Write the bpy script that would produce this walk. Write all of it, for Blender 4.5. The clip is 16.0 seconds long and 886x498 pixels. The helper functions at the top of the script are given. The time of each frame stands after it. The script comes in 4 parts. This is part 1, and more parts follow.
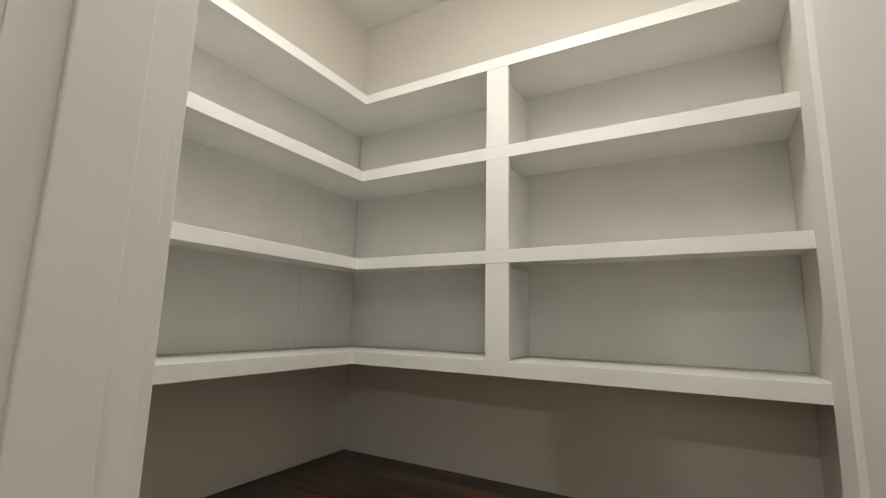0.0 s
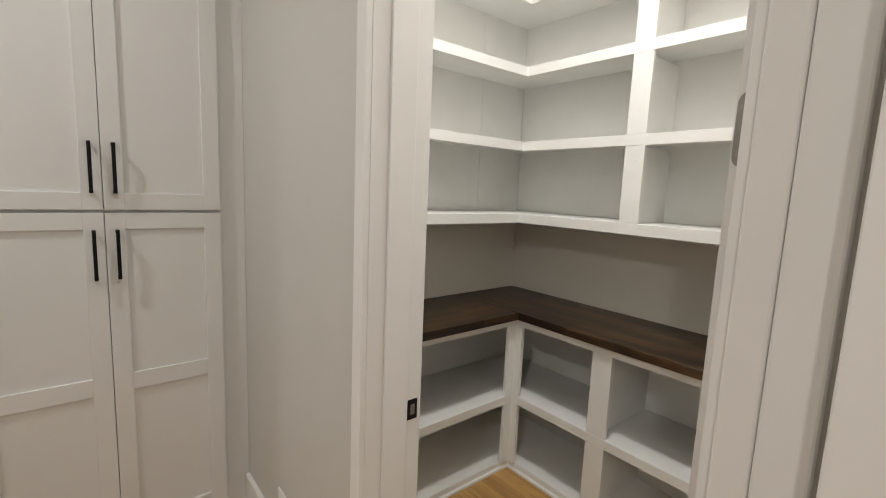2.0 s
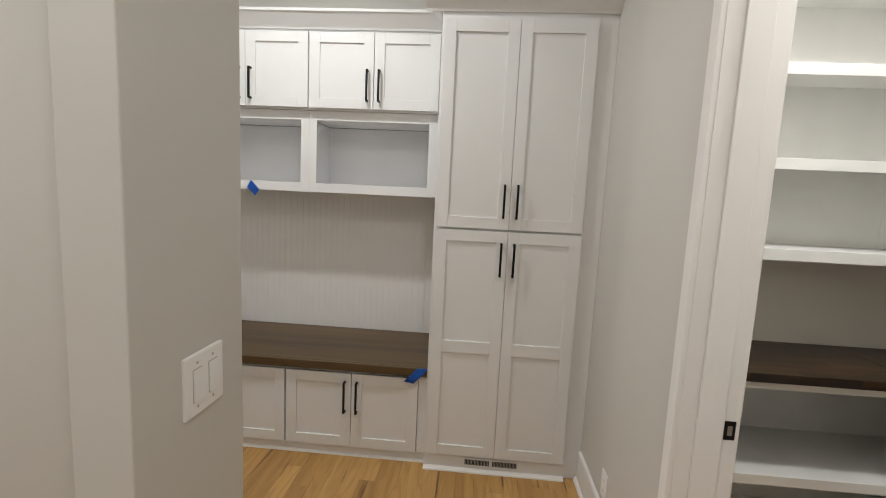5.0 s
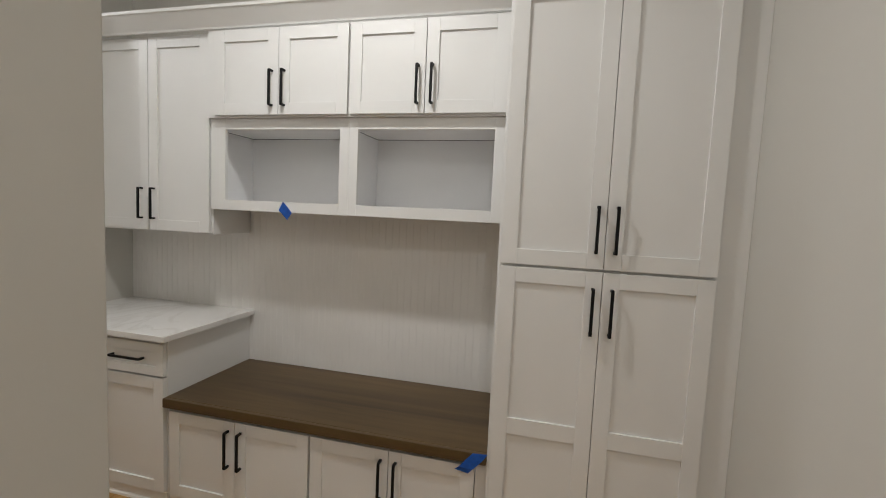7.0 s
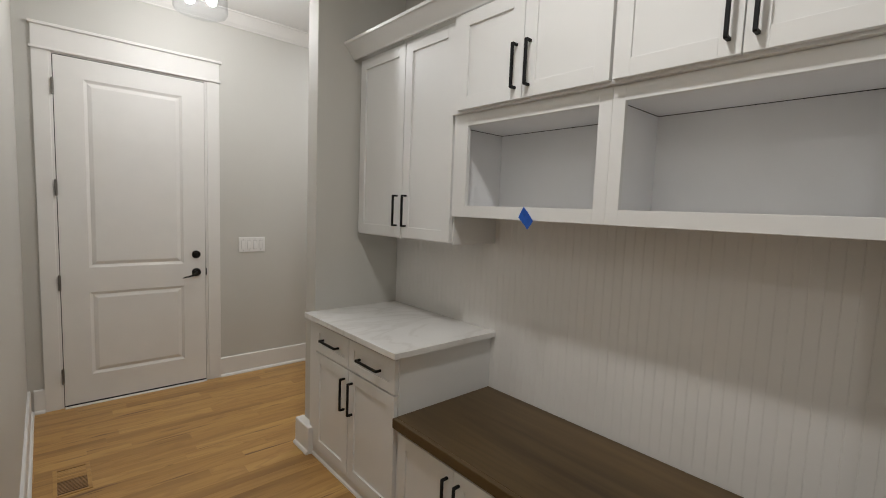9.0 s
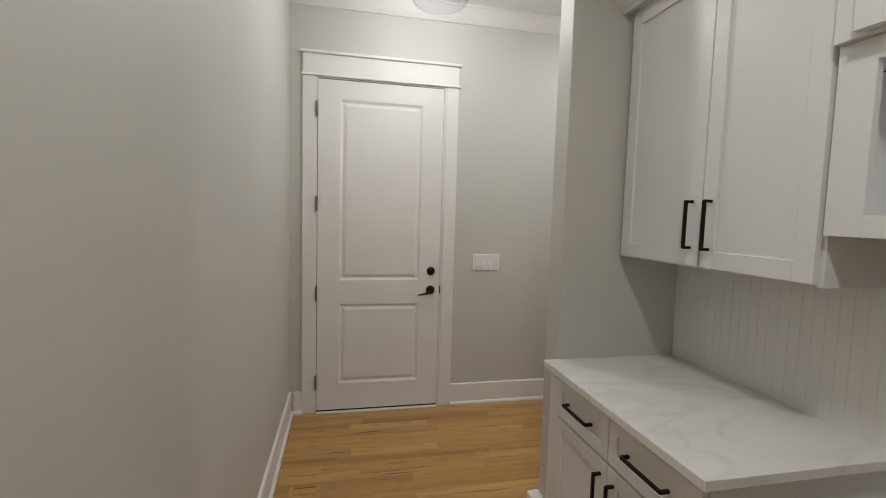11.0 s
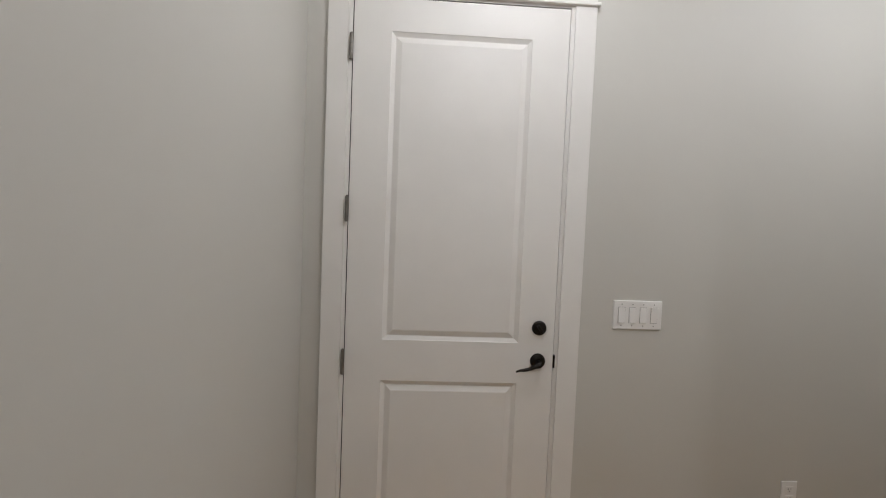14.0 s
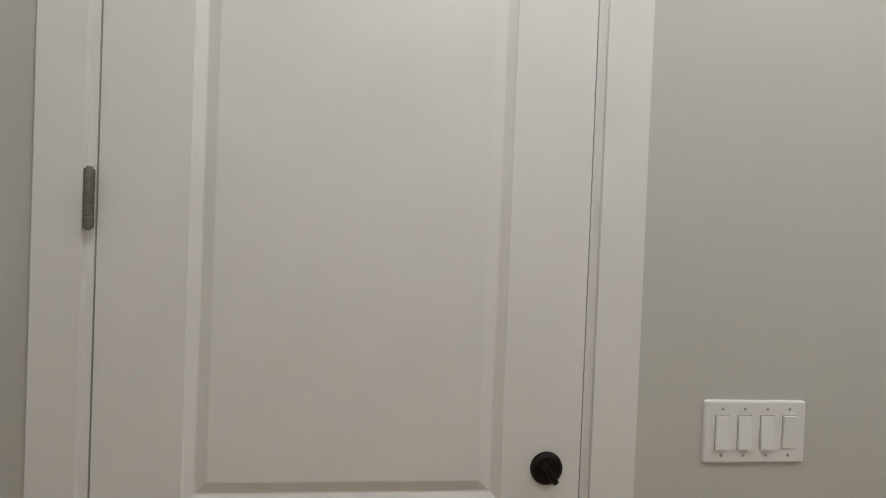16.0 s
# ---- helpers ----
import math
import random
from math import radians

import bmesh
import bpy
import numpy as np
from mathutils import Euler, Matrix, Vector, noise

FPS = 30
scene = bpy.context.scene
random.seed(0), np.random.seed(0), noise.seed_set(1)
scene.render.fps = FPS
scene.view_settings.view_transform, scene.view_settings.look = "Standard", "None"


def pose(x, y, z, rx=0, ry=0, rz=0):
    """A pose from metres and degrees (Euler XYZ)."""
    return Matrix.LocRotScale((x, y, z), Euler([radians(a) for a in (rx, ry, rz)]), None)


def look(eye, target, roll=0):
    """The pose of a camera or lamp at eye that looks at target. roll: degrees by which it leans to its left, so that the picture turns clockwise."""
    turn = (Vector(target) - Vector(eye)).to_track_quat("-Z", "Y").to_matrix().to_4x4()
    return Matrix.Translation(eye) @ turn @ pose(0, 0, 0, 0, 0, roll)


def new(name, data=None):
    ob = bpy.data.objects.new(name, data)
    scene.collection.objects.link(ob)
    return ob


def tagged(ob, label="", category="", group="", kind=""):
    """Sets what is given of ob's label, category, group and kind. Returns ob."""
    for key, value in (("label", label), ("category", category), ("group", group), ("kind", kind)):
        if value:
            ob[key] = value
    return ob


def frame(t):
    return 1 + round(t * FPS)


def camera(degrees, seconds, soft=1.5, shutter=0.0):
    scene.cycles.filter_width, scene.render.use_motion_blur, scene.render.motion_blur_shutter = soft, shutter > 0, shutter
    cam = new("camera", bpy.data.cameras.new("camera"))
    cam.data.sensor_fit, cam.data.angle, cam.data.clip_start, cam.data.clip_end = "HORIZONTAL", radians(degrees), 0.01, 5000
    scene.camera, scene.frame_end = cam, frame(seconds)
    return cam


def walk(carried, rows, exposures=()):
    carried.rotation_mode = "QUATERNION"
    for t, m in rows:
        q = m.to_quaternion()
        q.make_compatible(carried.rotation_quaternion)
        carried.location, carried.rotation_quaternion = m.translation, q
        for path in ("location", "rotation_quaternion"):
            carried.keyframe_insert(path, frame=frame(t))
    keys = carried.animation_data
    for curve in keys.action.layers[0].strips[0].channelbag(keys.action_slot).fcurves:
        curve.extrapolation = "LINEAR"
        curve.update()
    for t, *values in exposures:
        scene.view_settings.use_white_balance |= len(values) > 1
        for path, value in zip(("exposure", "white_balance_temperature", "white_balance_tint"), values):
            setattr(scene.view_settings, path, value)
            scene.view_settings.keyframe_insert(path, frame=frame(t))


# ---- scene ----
cam = camera(89.3, 16.0, soft=1.0)
PATH = [
    (0, (-0.073, 0.225, 1.475), (-1.054, 1.938, 1.791), 1.3),
    (0.5, (0.025, 0.089, 1.48), (-1.017, 1.795, 1.527), 1.6),
    (1, (0.08, 0.001, 1.453), (-1.054, 1.644, 1.324), 1.9),
    (1.5, (0.173, -0.088, 1.45), (-1.128, 1.414, 1.218), 2.9),
    (2, (0.319, -0.191, 1.461), (-1.212, 1.068, 1.195), 2.4),
    (2.5, (0.429, -0.283, 1.487), (-1.297, 0.681, 1.184), 2.4),
    (3, (0.565, -0.353, 1.506), (-1.282, 0.346, 1.187), 2.3),
    (3.5, (0.69, -0.372, 1.514), (-1.237, 0.059, 1.196), 2.2),
    (4, (0.78, -0.324, 1.523), (-1.186, -0.126, 1.213), 2.3),
    (4.2, (0.785, -0.285, 1.513), (-1.188, -0.172, 1.208), 2.3),
    (6.3, (0.331, -0.272, 1.509), (-1.633, -0.608, 1.341), 2.9),
    (6.5, (0.276, -0.286, 1.514), (-1.685, -0.634, 1.339), 2.6),
    (7, (0.086, -0.293, 1.522), (-1.848, -0.775, 1.359), 2.6),
    (7.5, (-0.077, -0.341, 1.524), (-1.942, -1.041, 1.353), 2.4),
    (8, (-0.226, -0.389, 1.527), (-1.98, -1.336, 1.362), 2.5),
    (8.5, (-0.358, -0.437, 1.521), (-1.937, -1.654, 1.353), 2.4),
    (9, (-0.486, -0.486, 1.518), (-1.804, -1.979, 1.34), 2.2),
    (9.5, (-0.565, -0.596, 1.502), (-1.586, -2.306, 1.321), 2.2),
    (10, (-0.634, -0.768, 1.519), (-1.412, -2.601, 1.339), 1.9),
    (12.5, (-0.81, -1.864, 1.499), (-0.987, -3.851, 1.357), 2.1),
    (13, (-0.796, -2.128, 1.518), (-0.95, -4.116, 1.372), 2.2),
    (13.5, (-0.817, -2.374, 1.501), (-0.929, -4.367, 1.377), 2.2),
    (14, (-0.845, -2.609, 1.503), (-0.949, -4.604, 1.402), 2.3),
    (14.5, (-0.908, -2.866, 1.504), (-1.018, -4.861, 1.419), 2.2),
    (15, (-0.961, -3.128, 1.481), (-1.104, -5.123, 1.431), 2.3),
    (15.5, (-1.009, -3.411, 1.484), (-1.169, -5.405, 1.473), 2.1),
    (16, (-1.087, -3.684, 1.507), (-1.263, -5.676, 1.483), 2.2),
]
EXPOSURES = [(0, -0.25, 6750, 10), (0.5, -0.04, 6650, 10), (1.0, 0.15, 6550, 10), (2.5, 0.41, 6480, 10), (4.2, 0.45, 6280, 10), (6.3, 0.29, 6480, 10), (7.5, 0.18, 6450, 10),
             (10.2, -0.03, 6500, 10), (12.5, 0.06, 6400, 10.5), (13.0, 0.10, 6340, 11.5), (13.6, -0.01, 6330, 12), (15.5, -0.02, 6380, 11), (16, -0.03, 6430, 9.5)]
walk(cam, [(t, look(eye, target, roll)) for t, eye, target, roll in PATH], EXPOSURES)

# ---- light ----
world = bpy.data.worlds.new("world")
scene.world = world
world.use_nodes = True
world.node_tree.nodes["Background"].inputs[0].default_value = (0.9, 0.95, 1.0, 1)
world.node_tree.nodes["Background"].inputs[1].default_value = 0.02
LAMP = (1.0, 0.985, 0.955)


def area_lamp(name, x, y, z, power, radius, colour=LAMP):
    d = bpy.data.lights.new(name, "AREA")
    d.shape, d.size, d.energy, d.color = "DISK", radius * 2, power, colour
    ob = new(name, d)
    ob.matrix_world = pose(x, y, z)
    return ob


def bulb_lamp(name, x, y, z, power, radius, colour=LAMP):
    d = bpy.data.lights.new(name, "POINT")
    d.shadow_soft_size, d.energy, d.color = radius, power, colour
    ob = new(name, d)
    ob.location = (x, y, z)
    return ob


HALL_CEIL = 3.05
DRUM = (-1.235, -3.69)
COOL = (0.95, 0.965, 0.985)
# Recessed lights added out of view; only the first follows from cast shadows.
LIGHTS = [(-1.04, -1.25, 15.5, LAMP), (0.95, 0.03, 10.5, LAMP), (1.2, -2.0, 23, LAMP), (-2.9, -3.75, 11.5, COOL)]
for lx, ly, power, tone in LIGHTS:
    area_lamp("assumed_recessed_lamp", lx, ly, HALL_CEIL - 0.012, power, 0.07, tone)
bulb_lamp("drum_lamp", *DRUM, 2.765, 18.5, 0.06, COOL)
PLX, PLY = -0.50, 0.80
area_lamp("pantry_lamp", PLX, PLY, HALL_CEIL - 0.062, 12.5, 0.09)
bulb_lamp("pantry_lamp", PLX, PLY, 2.90, 6.5, 0.09)


# ---- materials ----
def material(name, colour, rough=0.5, metal=0.0, vary=0.04, scale=3.0, bump=0.0, bump_scale=300.0, spec=0.5):
    m = bpy.data.materials.new(name)
    m.use_nodes = True
    nt = m.node_tree
    b = nt.nodes["Principled BSDF"]
    b.inputs["Roughness"].default_value = rough
    b.inputs["Metallic"].default_value = metal
    b.inputs["Specular IOR Level"].default_value = spec
    co = nt.nodes.new("ShaderNodeNewGeometry")
    n = nt.nodes.new("ShaderNodeTexNoise")
    n.inputs["Scale"].default_value = scale
    n.inputs["Detail"].default_value = 6
    nt.links.new(co.outputs["Position"], n.inputs["Vector"])
    r = nt.nodes.new("ShaderNodeValToRGB")
    r.color_ramp.elements[0].position, r.color_ramp.elements[1].position = 0.3, 0.7
    r.color_ramp.elements[0].color = (*[c * (1 - vary) for c in colour], 1)
    r.color_ramp.elements[1].color = (*[min(1, c * (1 + vary)) for c in colour], 1)
    nt.links.new(n.outputs["Fac"], r.inputs["Fac"])
    nt.links.new(r.outputs["Color"], b.inputs["Base Color"])
    if bump:
        n2 = nt.nodes.new("ShaderNodeTexNoise")
        n2.inputs["Scale"].default_value = bump_scale
        n2.inputs["Detail"].default_value = 3
        nt.links.new(co.outputs["Position"], n2.inputs["Vector"])
        bp = nt.nodes.new("ShaderNodeBump")
        bp.inputs["Strength"].default_value = bump
        bp.inputs["Distance"].default_value = 0.002
        nt.links.new(n2.outputs["Fac"], bp.inputs["Height"])
        nt.links.new(bp.outputs["Normal"], b.inputs["Normal"])
    return m


def wood(name, dark, mid, light, rough, along, fine=26.0, stretch=0.06, per_piece=0.0, bump=0.08, stave=0.0, streak=None, spec=0.5):
    """Wood with its grain along 'x' or 'y'; per_piece shifts tone and grain from piece to piece, stave cuts it into glued staves."""
    m = bpy.data.materials.new(name)
    m.use_nodes = True
    nt = m.node_tree
    b = nt.nodes["Principled BSDF"]
    co = nt.nodes.new("ShaderNodeNewGeometry")
    info = nt.nodes.new("ShaderNodeObjectInfo")
    shift = nt.nodes.new("ShaderNodeVectorMath")
    shift.operation = "MULTIPLY_ADD"
    shift.inputs[1].default_value = (37.0, 53.0, 71.0)
    both = nt.nodes.new("ShaderNodeMath")
    both.operation = "ADD"
    nt.links.new(info.outputs["Random"], both.inputs[0])
    nt.links.new(co.outputs["Random Per Island"], both.inputs[1])
    own = nt.nodes.new("ShaderNodeMath")
    own.operation = "FRACT"
    nt.links.new(both.outputs[0], own.inputs[0])
    nt.links.new(own.outputs[0], shift.inputs[0])
    nt.links.new(co.outputs["Position"], shift.inputs[2])
    if not per_piece:
        shift.inputs[1].default_value = (0, 0, 0)
    mp = nt.nodes.new("ShaderNodeMapping")
    mp.inputs["Scale"].default_value = (stretch, 1, 1) if along == "x" else (1, stretch, 1)
    nt.links.new(shift.outputs[0], mp.inputs["Vector"])
    grain = nt.nodes.new("ShaderNodeTexNoise")
    grain.inputs["Scale"].default_value = fine
    grain.inputs["Detail"].default_value = 8
    grain.inputs["Roughness"].default_value = 0.62
    grain.inputs["Distortion"].default_value = 0.6
    nt.links.new(mp.outputs[0], grain.inputs["Vector"])
    broad = nt.nodes.new("ShaderNodeTexNoise")
    broad.inputs["Scale"].default_value = 4.0
    broad.inputs["Detail"].default_value = 3
    nt.links.new(mp.outputs[0], broad.inputs["Vector"])
    add = nt.nodes.new("ShaderNodeMath")
    add.operation = "MULTIPLY_ADD"
    add.inputs[1].default_value = 0.45
    nt.links.new(broad.outputs["Fac"], add.inputs[0])
    half = nt.nodes.new("ShaderNodeMath")
    half.operation = "MULTIPLY"
    half.inputs[1].default_value = 0.55
    nt.links.new(grain.outputs["Fac"], half.inputs[0])
    nt.links.new(half.outputs[0], add.inputs[2])
    tone = add.outputs[0]
    extra = None
    if per_piece:
        extra = own.outputs[0]
    if stave:
        brick = nt.nodes.new("ShaderNodeTexBrick")
        brick.inputs["Scale"].default_value = 1.0
        brick.inputs["Brick Width"].default_value = 0.42
        brick.inputs["Row Height"].default_value = 0.045
        brick.inputs["Mortar Size"].default_value = 0.0
        brick.inputs["Color1"].default_value = (0, 0, 0, 1)
        brick.inputs["Color2"].default_value = (1, 1, 1, 1)
        if along == "y":
            rot = nt.nodes.new("ShaderNodeMapping")
            rot.inputs["Rotation"].default_value = (0, 0, math.pi / 2)
            nt.links.new(co.outputs["Position"], rot.inputs["Vector"])
            nt.links.new(rot.outputs[0], brick.inputs["Vector"])
        else:
            nt.links.new(co.outputs["Position"], brick.inputs["Vector"])
        extra = brick.outputs["Color"]
    if extra is not None:
        mix = nt.nodes.new("ShaderNodeMath")
        mix.operation = "MULTIPLY_ADD"
        mix.inputs[1].default_value = per_piece or stave
        nt.links.new(extra, mix.inputs[0])
        nt.links.new(tone, mix.inputs[2])
        sub = nt.nodes.new("ShaderNodeMath")
        sub.operation = "SUBTRACT"
        sub.inputs[1].default_value = (per_piece or stave) / 2
        nt.links.new(mix.outputs[0], sub.inputs[0])
        tone = sub.outputs[0]
    r = nt.nodes.new("ShaderNodeValToRGB")
    e = r.color_ramp.elements
    e[0].position, e[1].position = 0.30, 0.70
    e[0].color, e[1].color = (*dark, 1), (*light, 1)
    k = e.new(0.47)
    k.color = (*mid, 1)
    nt.links.new(tone, r.inputs["Fac"])
    colour = r.outputs["Color"]
    if streak:
        m2 = nt.nodes.new("ShaderNodeMapping")
        m2.inputs["Scale"].default_value = (0.75, 14, 1)
        nt.links.new(shift.outputs[0], m2.inputs["Vector"])
        sn = nt.nodes.new("ShaderNodeTexNoise")
        sn.inputs["Scale"].default_value = 2.4
        sn.inputs["Detail"].default_value = 4
        sn.inputs["Distortion"].default_value = 0.4
        nt.links.new(m2.outputs[0], sn.inputs["Vector"])
        sr = nt.nodes.new("ShaderNodeValToRGB")
        sr.color_ramp.elements[0].position, sr.color_ramp.elements[1].position = 0.645, 0.715
        nt.links.new(sn.outputs["Fac"], sr.inputs["Fac"])
        mx = nt.nodes.new("ShaderNodeMix")
        mx.data_type = "RGBA"
        nt.links.new(sr.outputs["Color"], mx.inputs[0])
        nt.links.new(colour, mx.inputs[6])
        mx.inputs[7].default_value = (*streak, 1)
        colour = mx.outputs[2]
        # cathedral rings and short dark checks
        for scale, freq, lo, hi, tint, most in (((0.8, 5.0, 1), 15.0, 0.2, 1.0, (0.29, 0.148, 0.050), 0.34), ((1.8, 26, 1), 0.0, 0.735, 0.765, (0.085, 0.042, 0.015), 0.8)):
            m3 = nt.nodes.new("ShaderNodeMapping")
            m3.inputs["Scale"].default_value = scale
            nt.links.new(shift.outputs[0], m3.inputs["Vector"])
            rn = nt.nodes.new("ShaderNodeTexNoise")
            rn.inputs["Scale"].default_value = 1.6
            rn.inputs["Detail"].default_value = 2
            nt.links.new(m3.outputs[0], rn.inputs["Vector"])
            value = rn.outputs["Fac"]
            if freq:
                mul = nt.nodes.new("ShaderNodeMath")
                mul.operation = "MULTIPLY"
                mul.inputs[1].default_value = freq * math.pi
                nt.links.new(value, mul.inputs[0])
                sine = nt.nodes.new("ShaderNodeMath")
                sine.operation = "SINE"
                nt.links.new(mul.outputs[0], sine.inputs[0])
                value = sine.outputs[0]
            span = nt.nodes.new("ShaderNodeMapRange")
            span.inputs["From Min"].default_value, span.inputs["From Max"].default_value = lo, hi
            span.inputs["To Max"].default_value = most
            nt.links.new(value, span.inputs["Value"])
            m4 = nt.nodes.new("ShaderNodeMix")
            m4.data_type = "RGBA"
            nt.links.new(span.outputs[0], m4.inputs[0])
            nt.links.new(colour, m4.inputs[6])
            m4.inputs[7].default_value = (*tint, 1)
            colour = m4.outputs[2]
    nt.links.new(colour, b.inputs["Base Color"])
    b.inputs["Specular IOR Level"].default_value = spec
    b.inputs["Roughness"].default_value = rough
    bp = nt.nodes.new("ShaderNodeBump")
    bp.inputs["Strength"].default_value = bump
    bp.inputs["Distance"].default_value = 0.002
    nt.links.new(grain.outputs["Fac"], bp.inputs["Height"])
    nt.links.new(bp.outputs["Normal"], b.inputs["Normal"])
    return m


PAINT = material("wall_paint", (0.576, 0.562, 0.522), 0.55, vary=0.015, scale=1.2, bump=0.03, bump_scale=420)
PANTRY_PAINT = material("pantry_wall_paint", (0.76, 0.725, 0.655), 0.5, vary=0.015, scale=1.2, bump=0.03, bump_scale=420)
TRIM = material("trim_paint", (0.77, 0.752, 0.722), 0.5, vary=0.02, scale=5, bump=0.03, bump_scale=160, spec=0.35)
CEIL = material("ceiling_paint", (0.84, 0.835, 0.82), 0.8, vary=0.015, scale=1.5, bump=0.15, bump_scale=260)
CAB = material("cabinet_lacquer", (0.757, 0.756, 0.745), 0.38, vary=0.012, scale=4, bump=0.02, bump_scale=120, spec=0.4)
CAB_IN = material("cabinet_interior", (0.80, 0.80, 0.805), 0.4, vary=0.02, scale=4)
SHELF = material("shelf_paint", (0.85, 0.845, 0.815), 0.5, vary=0.03, scale=5, bump=0.06, bump_scale=90, spec=0.35)
BEAD = material("beadboard_paint", (0.80, 0.78, 0.75), 0.42, vary=0.02, scale=4)
BLACK = material("matt_black_metal", (0.006, 0.006, 0.0065), 0.5, metal=0.0, vary=0.2, scale=40, spec=0.2)
BRONZE = material("dark_bronze", (0.02, 0.017, 0.015), 0.35, metal=0.7, vary=0.2, scale=60)
HINGE_METAL = material("aged_nickel", (0.21, 0.195, 0.175), 0.42, metal=0.85, vary=0.15, scale=90)
NICKEL = material("satin_nickel", (0.34, 0.315, 0.28), 0.38, metal=0.9, vary=0.08, scale=90, bump=0.04, bump_scale=500)
SWITCH_GAP = material("switch_gap", (0.40, 0.39, 0.375), 0.6, vary=0.05, scale=20)
PLASTIC = material("white_plastic", (0.82, 0.81, 0.79), 0.3, vary=0.01, scale=10)
DARK = material("dark_slot", (0.02, 0.018, 0.016), 0.9, vary=0.2, scale=20)
TAPE = material("blue_tape", (0.025, 0.16, 0.68), 0.6, vary=0.1, scale=60, bump=0.1, bump_scale=700)
OAK = wood("oak_floor", (0.31, 0.163, 0.048), (0.45, 0.252, 0.079), (0.56, 0.335, 0.116), 0.34, "x", fine=16, per_piece=0.24, streak=(0.165, 0.078, 0.027))
REGISTER_WELL = material("register_well", (0.045, 0.024, 0.011), 0.8, vary=0.2, scale=30)
REGISTER_WOOD = wood("register_wood", (0.15, 0.078, 0.030), (0.26, 0.140, 0.055), (0.34, 0.190, 0.080), 0.45, "x")
BENCH_WOOD = wood("stained_bench_wood", (0.040, 0.023, 0.008), (0.088, 0.054, 0.021), (0.142, 0.088, 0.036), 0.40, "y", fine=16, stretch=0.07, spec=0.42)
COUNTER_WOOD = wood("dark_butcher_block", (0.008, 0.005, 0.003), (0.020, 0.011, 0.006), (0.125, 0.062, 0.021), 0.36, "x", fine=22, stretch=0.16, stave=0.16)
COUNTER_WOOD_Y = wood("dark_butcher_block_side", (0.008, 0.005, 0.003), (0.020, 0.011, 0.006), (0.10, 0.050, 0.018), 0.34, "y", fine=30, stretch=0.12, stave=0.2)


def quartz_material():
    m = material("white_quartz", (0.80, 0.79, 0.77), 0.16, vary=0.02, scale=6)
    nt = m.node_tree
    b = nt.nodes["Principled BSDF"]
    base = b.inputs["Base Color"].links[0].from_socket
    co = nt.nodes.new("ShaderNodeNewGeometry")
    mp = nt.nodes.new("ShaderNodeMapping")
    mp.inputs["Rotation"].default_value = (0, 0, 0.6)
    mp.inputs["Scale"].default_value = (1.0, 2.2, 1.0)
    nt.links.new(co.outputs["Position"], mp.inputs["Vector"])
    n = nt.nodes.new("ShaderNodeTexNoise")
    n.inputs["Scale"].default_value = 1.5
    n.inputs["Detail"].default_value = 5
    n.inputs["Distortion"].default_value = 1.2
    nt.links.new(mp.outputs[0], n.inputs["Vector"])
    r = nt.nodes.new("ShaderNodeValToRGB")
    e = r.color_ramp.elements
    e[0].position, e[0].color = 0.455, (0, 0, 0, 1)
    e[1].position, e[1].color = 0.545, (0, 0, 0, 1)
    k = e.new(0.5)
    k.color = (0.24, 0.24, 0.24, 1)
    nt.links.new(n.outputs["Fac"], r.inputs["Fac"])
    mix = nt.nodes.new("ShaderNodeMix")
    mix.data_type = "RGBA"
    nt.links.new(r.outputs["Color"], mix.inputs[0])
    nt.links.new(base, mix.inputs[6])
    mix.inputs[7].default_value = (0.50, 0.47, 0.43, 1)
    nt.links.new(mix.outputs[2], b.inputs["Base Color"])
    return m


QUARTZ = quartz_material()


def glow(name, colour, strength):
    m = bpy.data.materials.new(name)
    m.use_nodes = True
    b = m.node_tree.nodes["Principled BSDF"]
    b.inputs["Base Color"].default_value = (0.9, 0.9, 0.9, 1)
    b.inputs["Emission Color"].default_value = (*colour, 1)
    b.inputs["Emission Strength"].default_value = strength
    return m


GLOW = glow("lamp_glow", LAMP, 10)
BULB = glow("bulb_glow", LAMP, 45)
GLASS = bpy.data.materials.new("clear_glass")
GLASS.use_nodes = True
_n = GLASS.node_tree
_n.nodes.remove(_n.nodes["Principled BSDF"])
_clear = _n.nodes.new("ShaderNodeBsdfTransparent")
_clear.inputs["Color"].default_value = (0.97, 0.975, 0.98, 1)
_gloss = _n.nodes.new("ShaderNodeBsdfGlossy")
_gloss.inputs["Roughness"].default_value = 0.08
_facing = _n.nodes.new("ShaderNodeLayerWeight")
_edge = _n.nodes.new("ShaderNodeMath")
_edge.operation = "POWER"
_edge.inputs[1].default_value = 5.0
_n.links.new(_facing.outputs["Facing"], _edge.inputs[0])
_mix = _n.nodes.new("ShaderNodeMixShader")
_n.links.new(_edge.outputs[0], _mix.inputs[0])
_n.links.new(_clear.outputs[0], _mix.inputs[1])
_n.links.new(_gloss.outputs[0], _mix.inputs[2])
_n.links.new(_mix.outputs[0], _n.nodes["Material Output"].inputs["Surface"])


# ---- builders ----
ORIGIN = {}


def thing(name, at, label, category, group="", kind=""):
    """An Empty at the base of a thing."""
    ob = new(name)
    ob.empty_display_size = 0.1
    ob.location = at
    ORIGIN[ob.name] = Vector(at)
    return tagged(ob, label, category, group, kind)


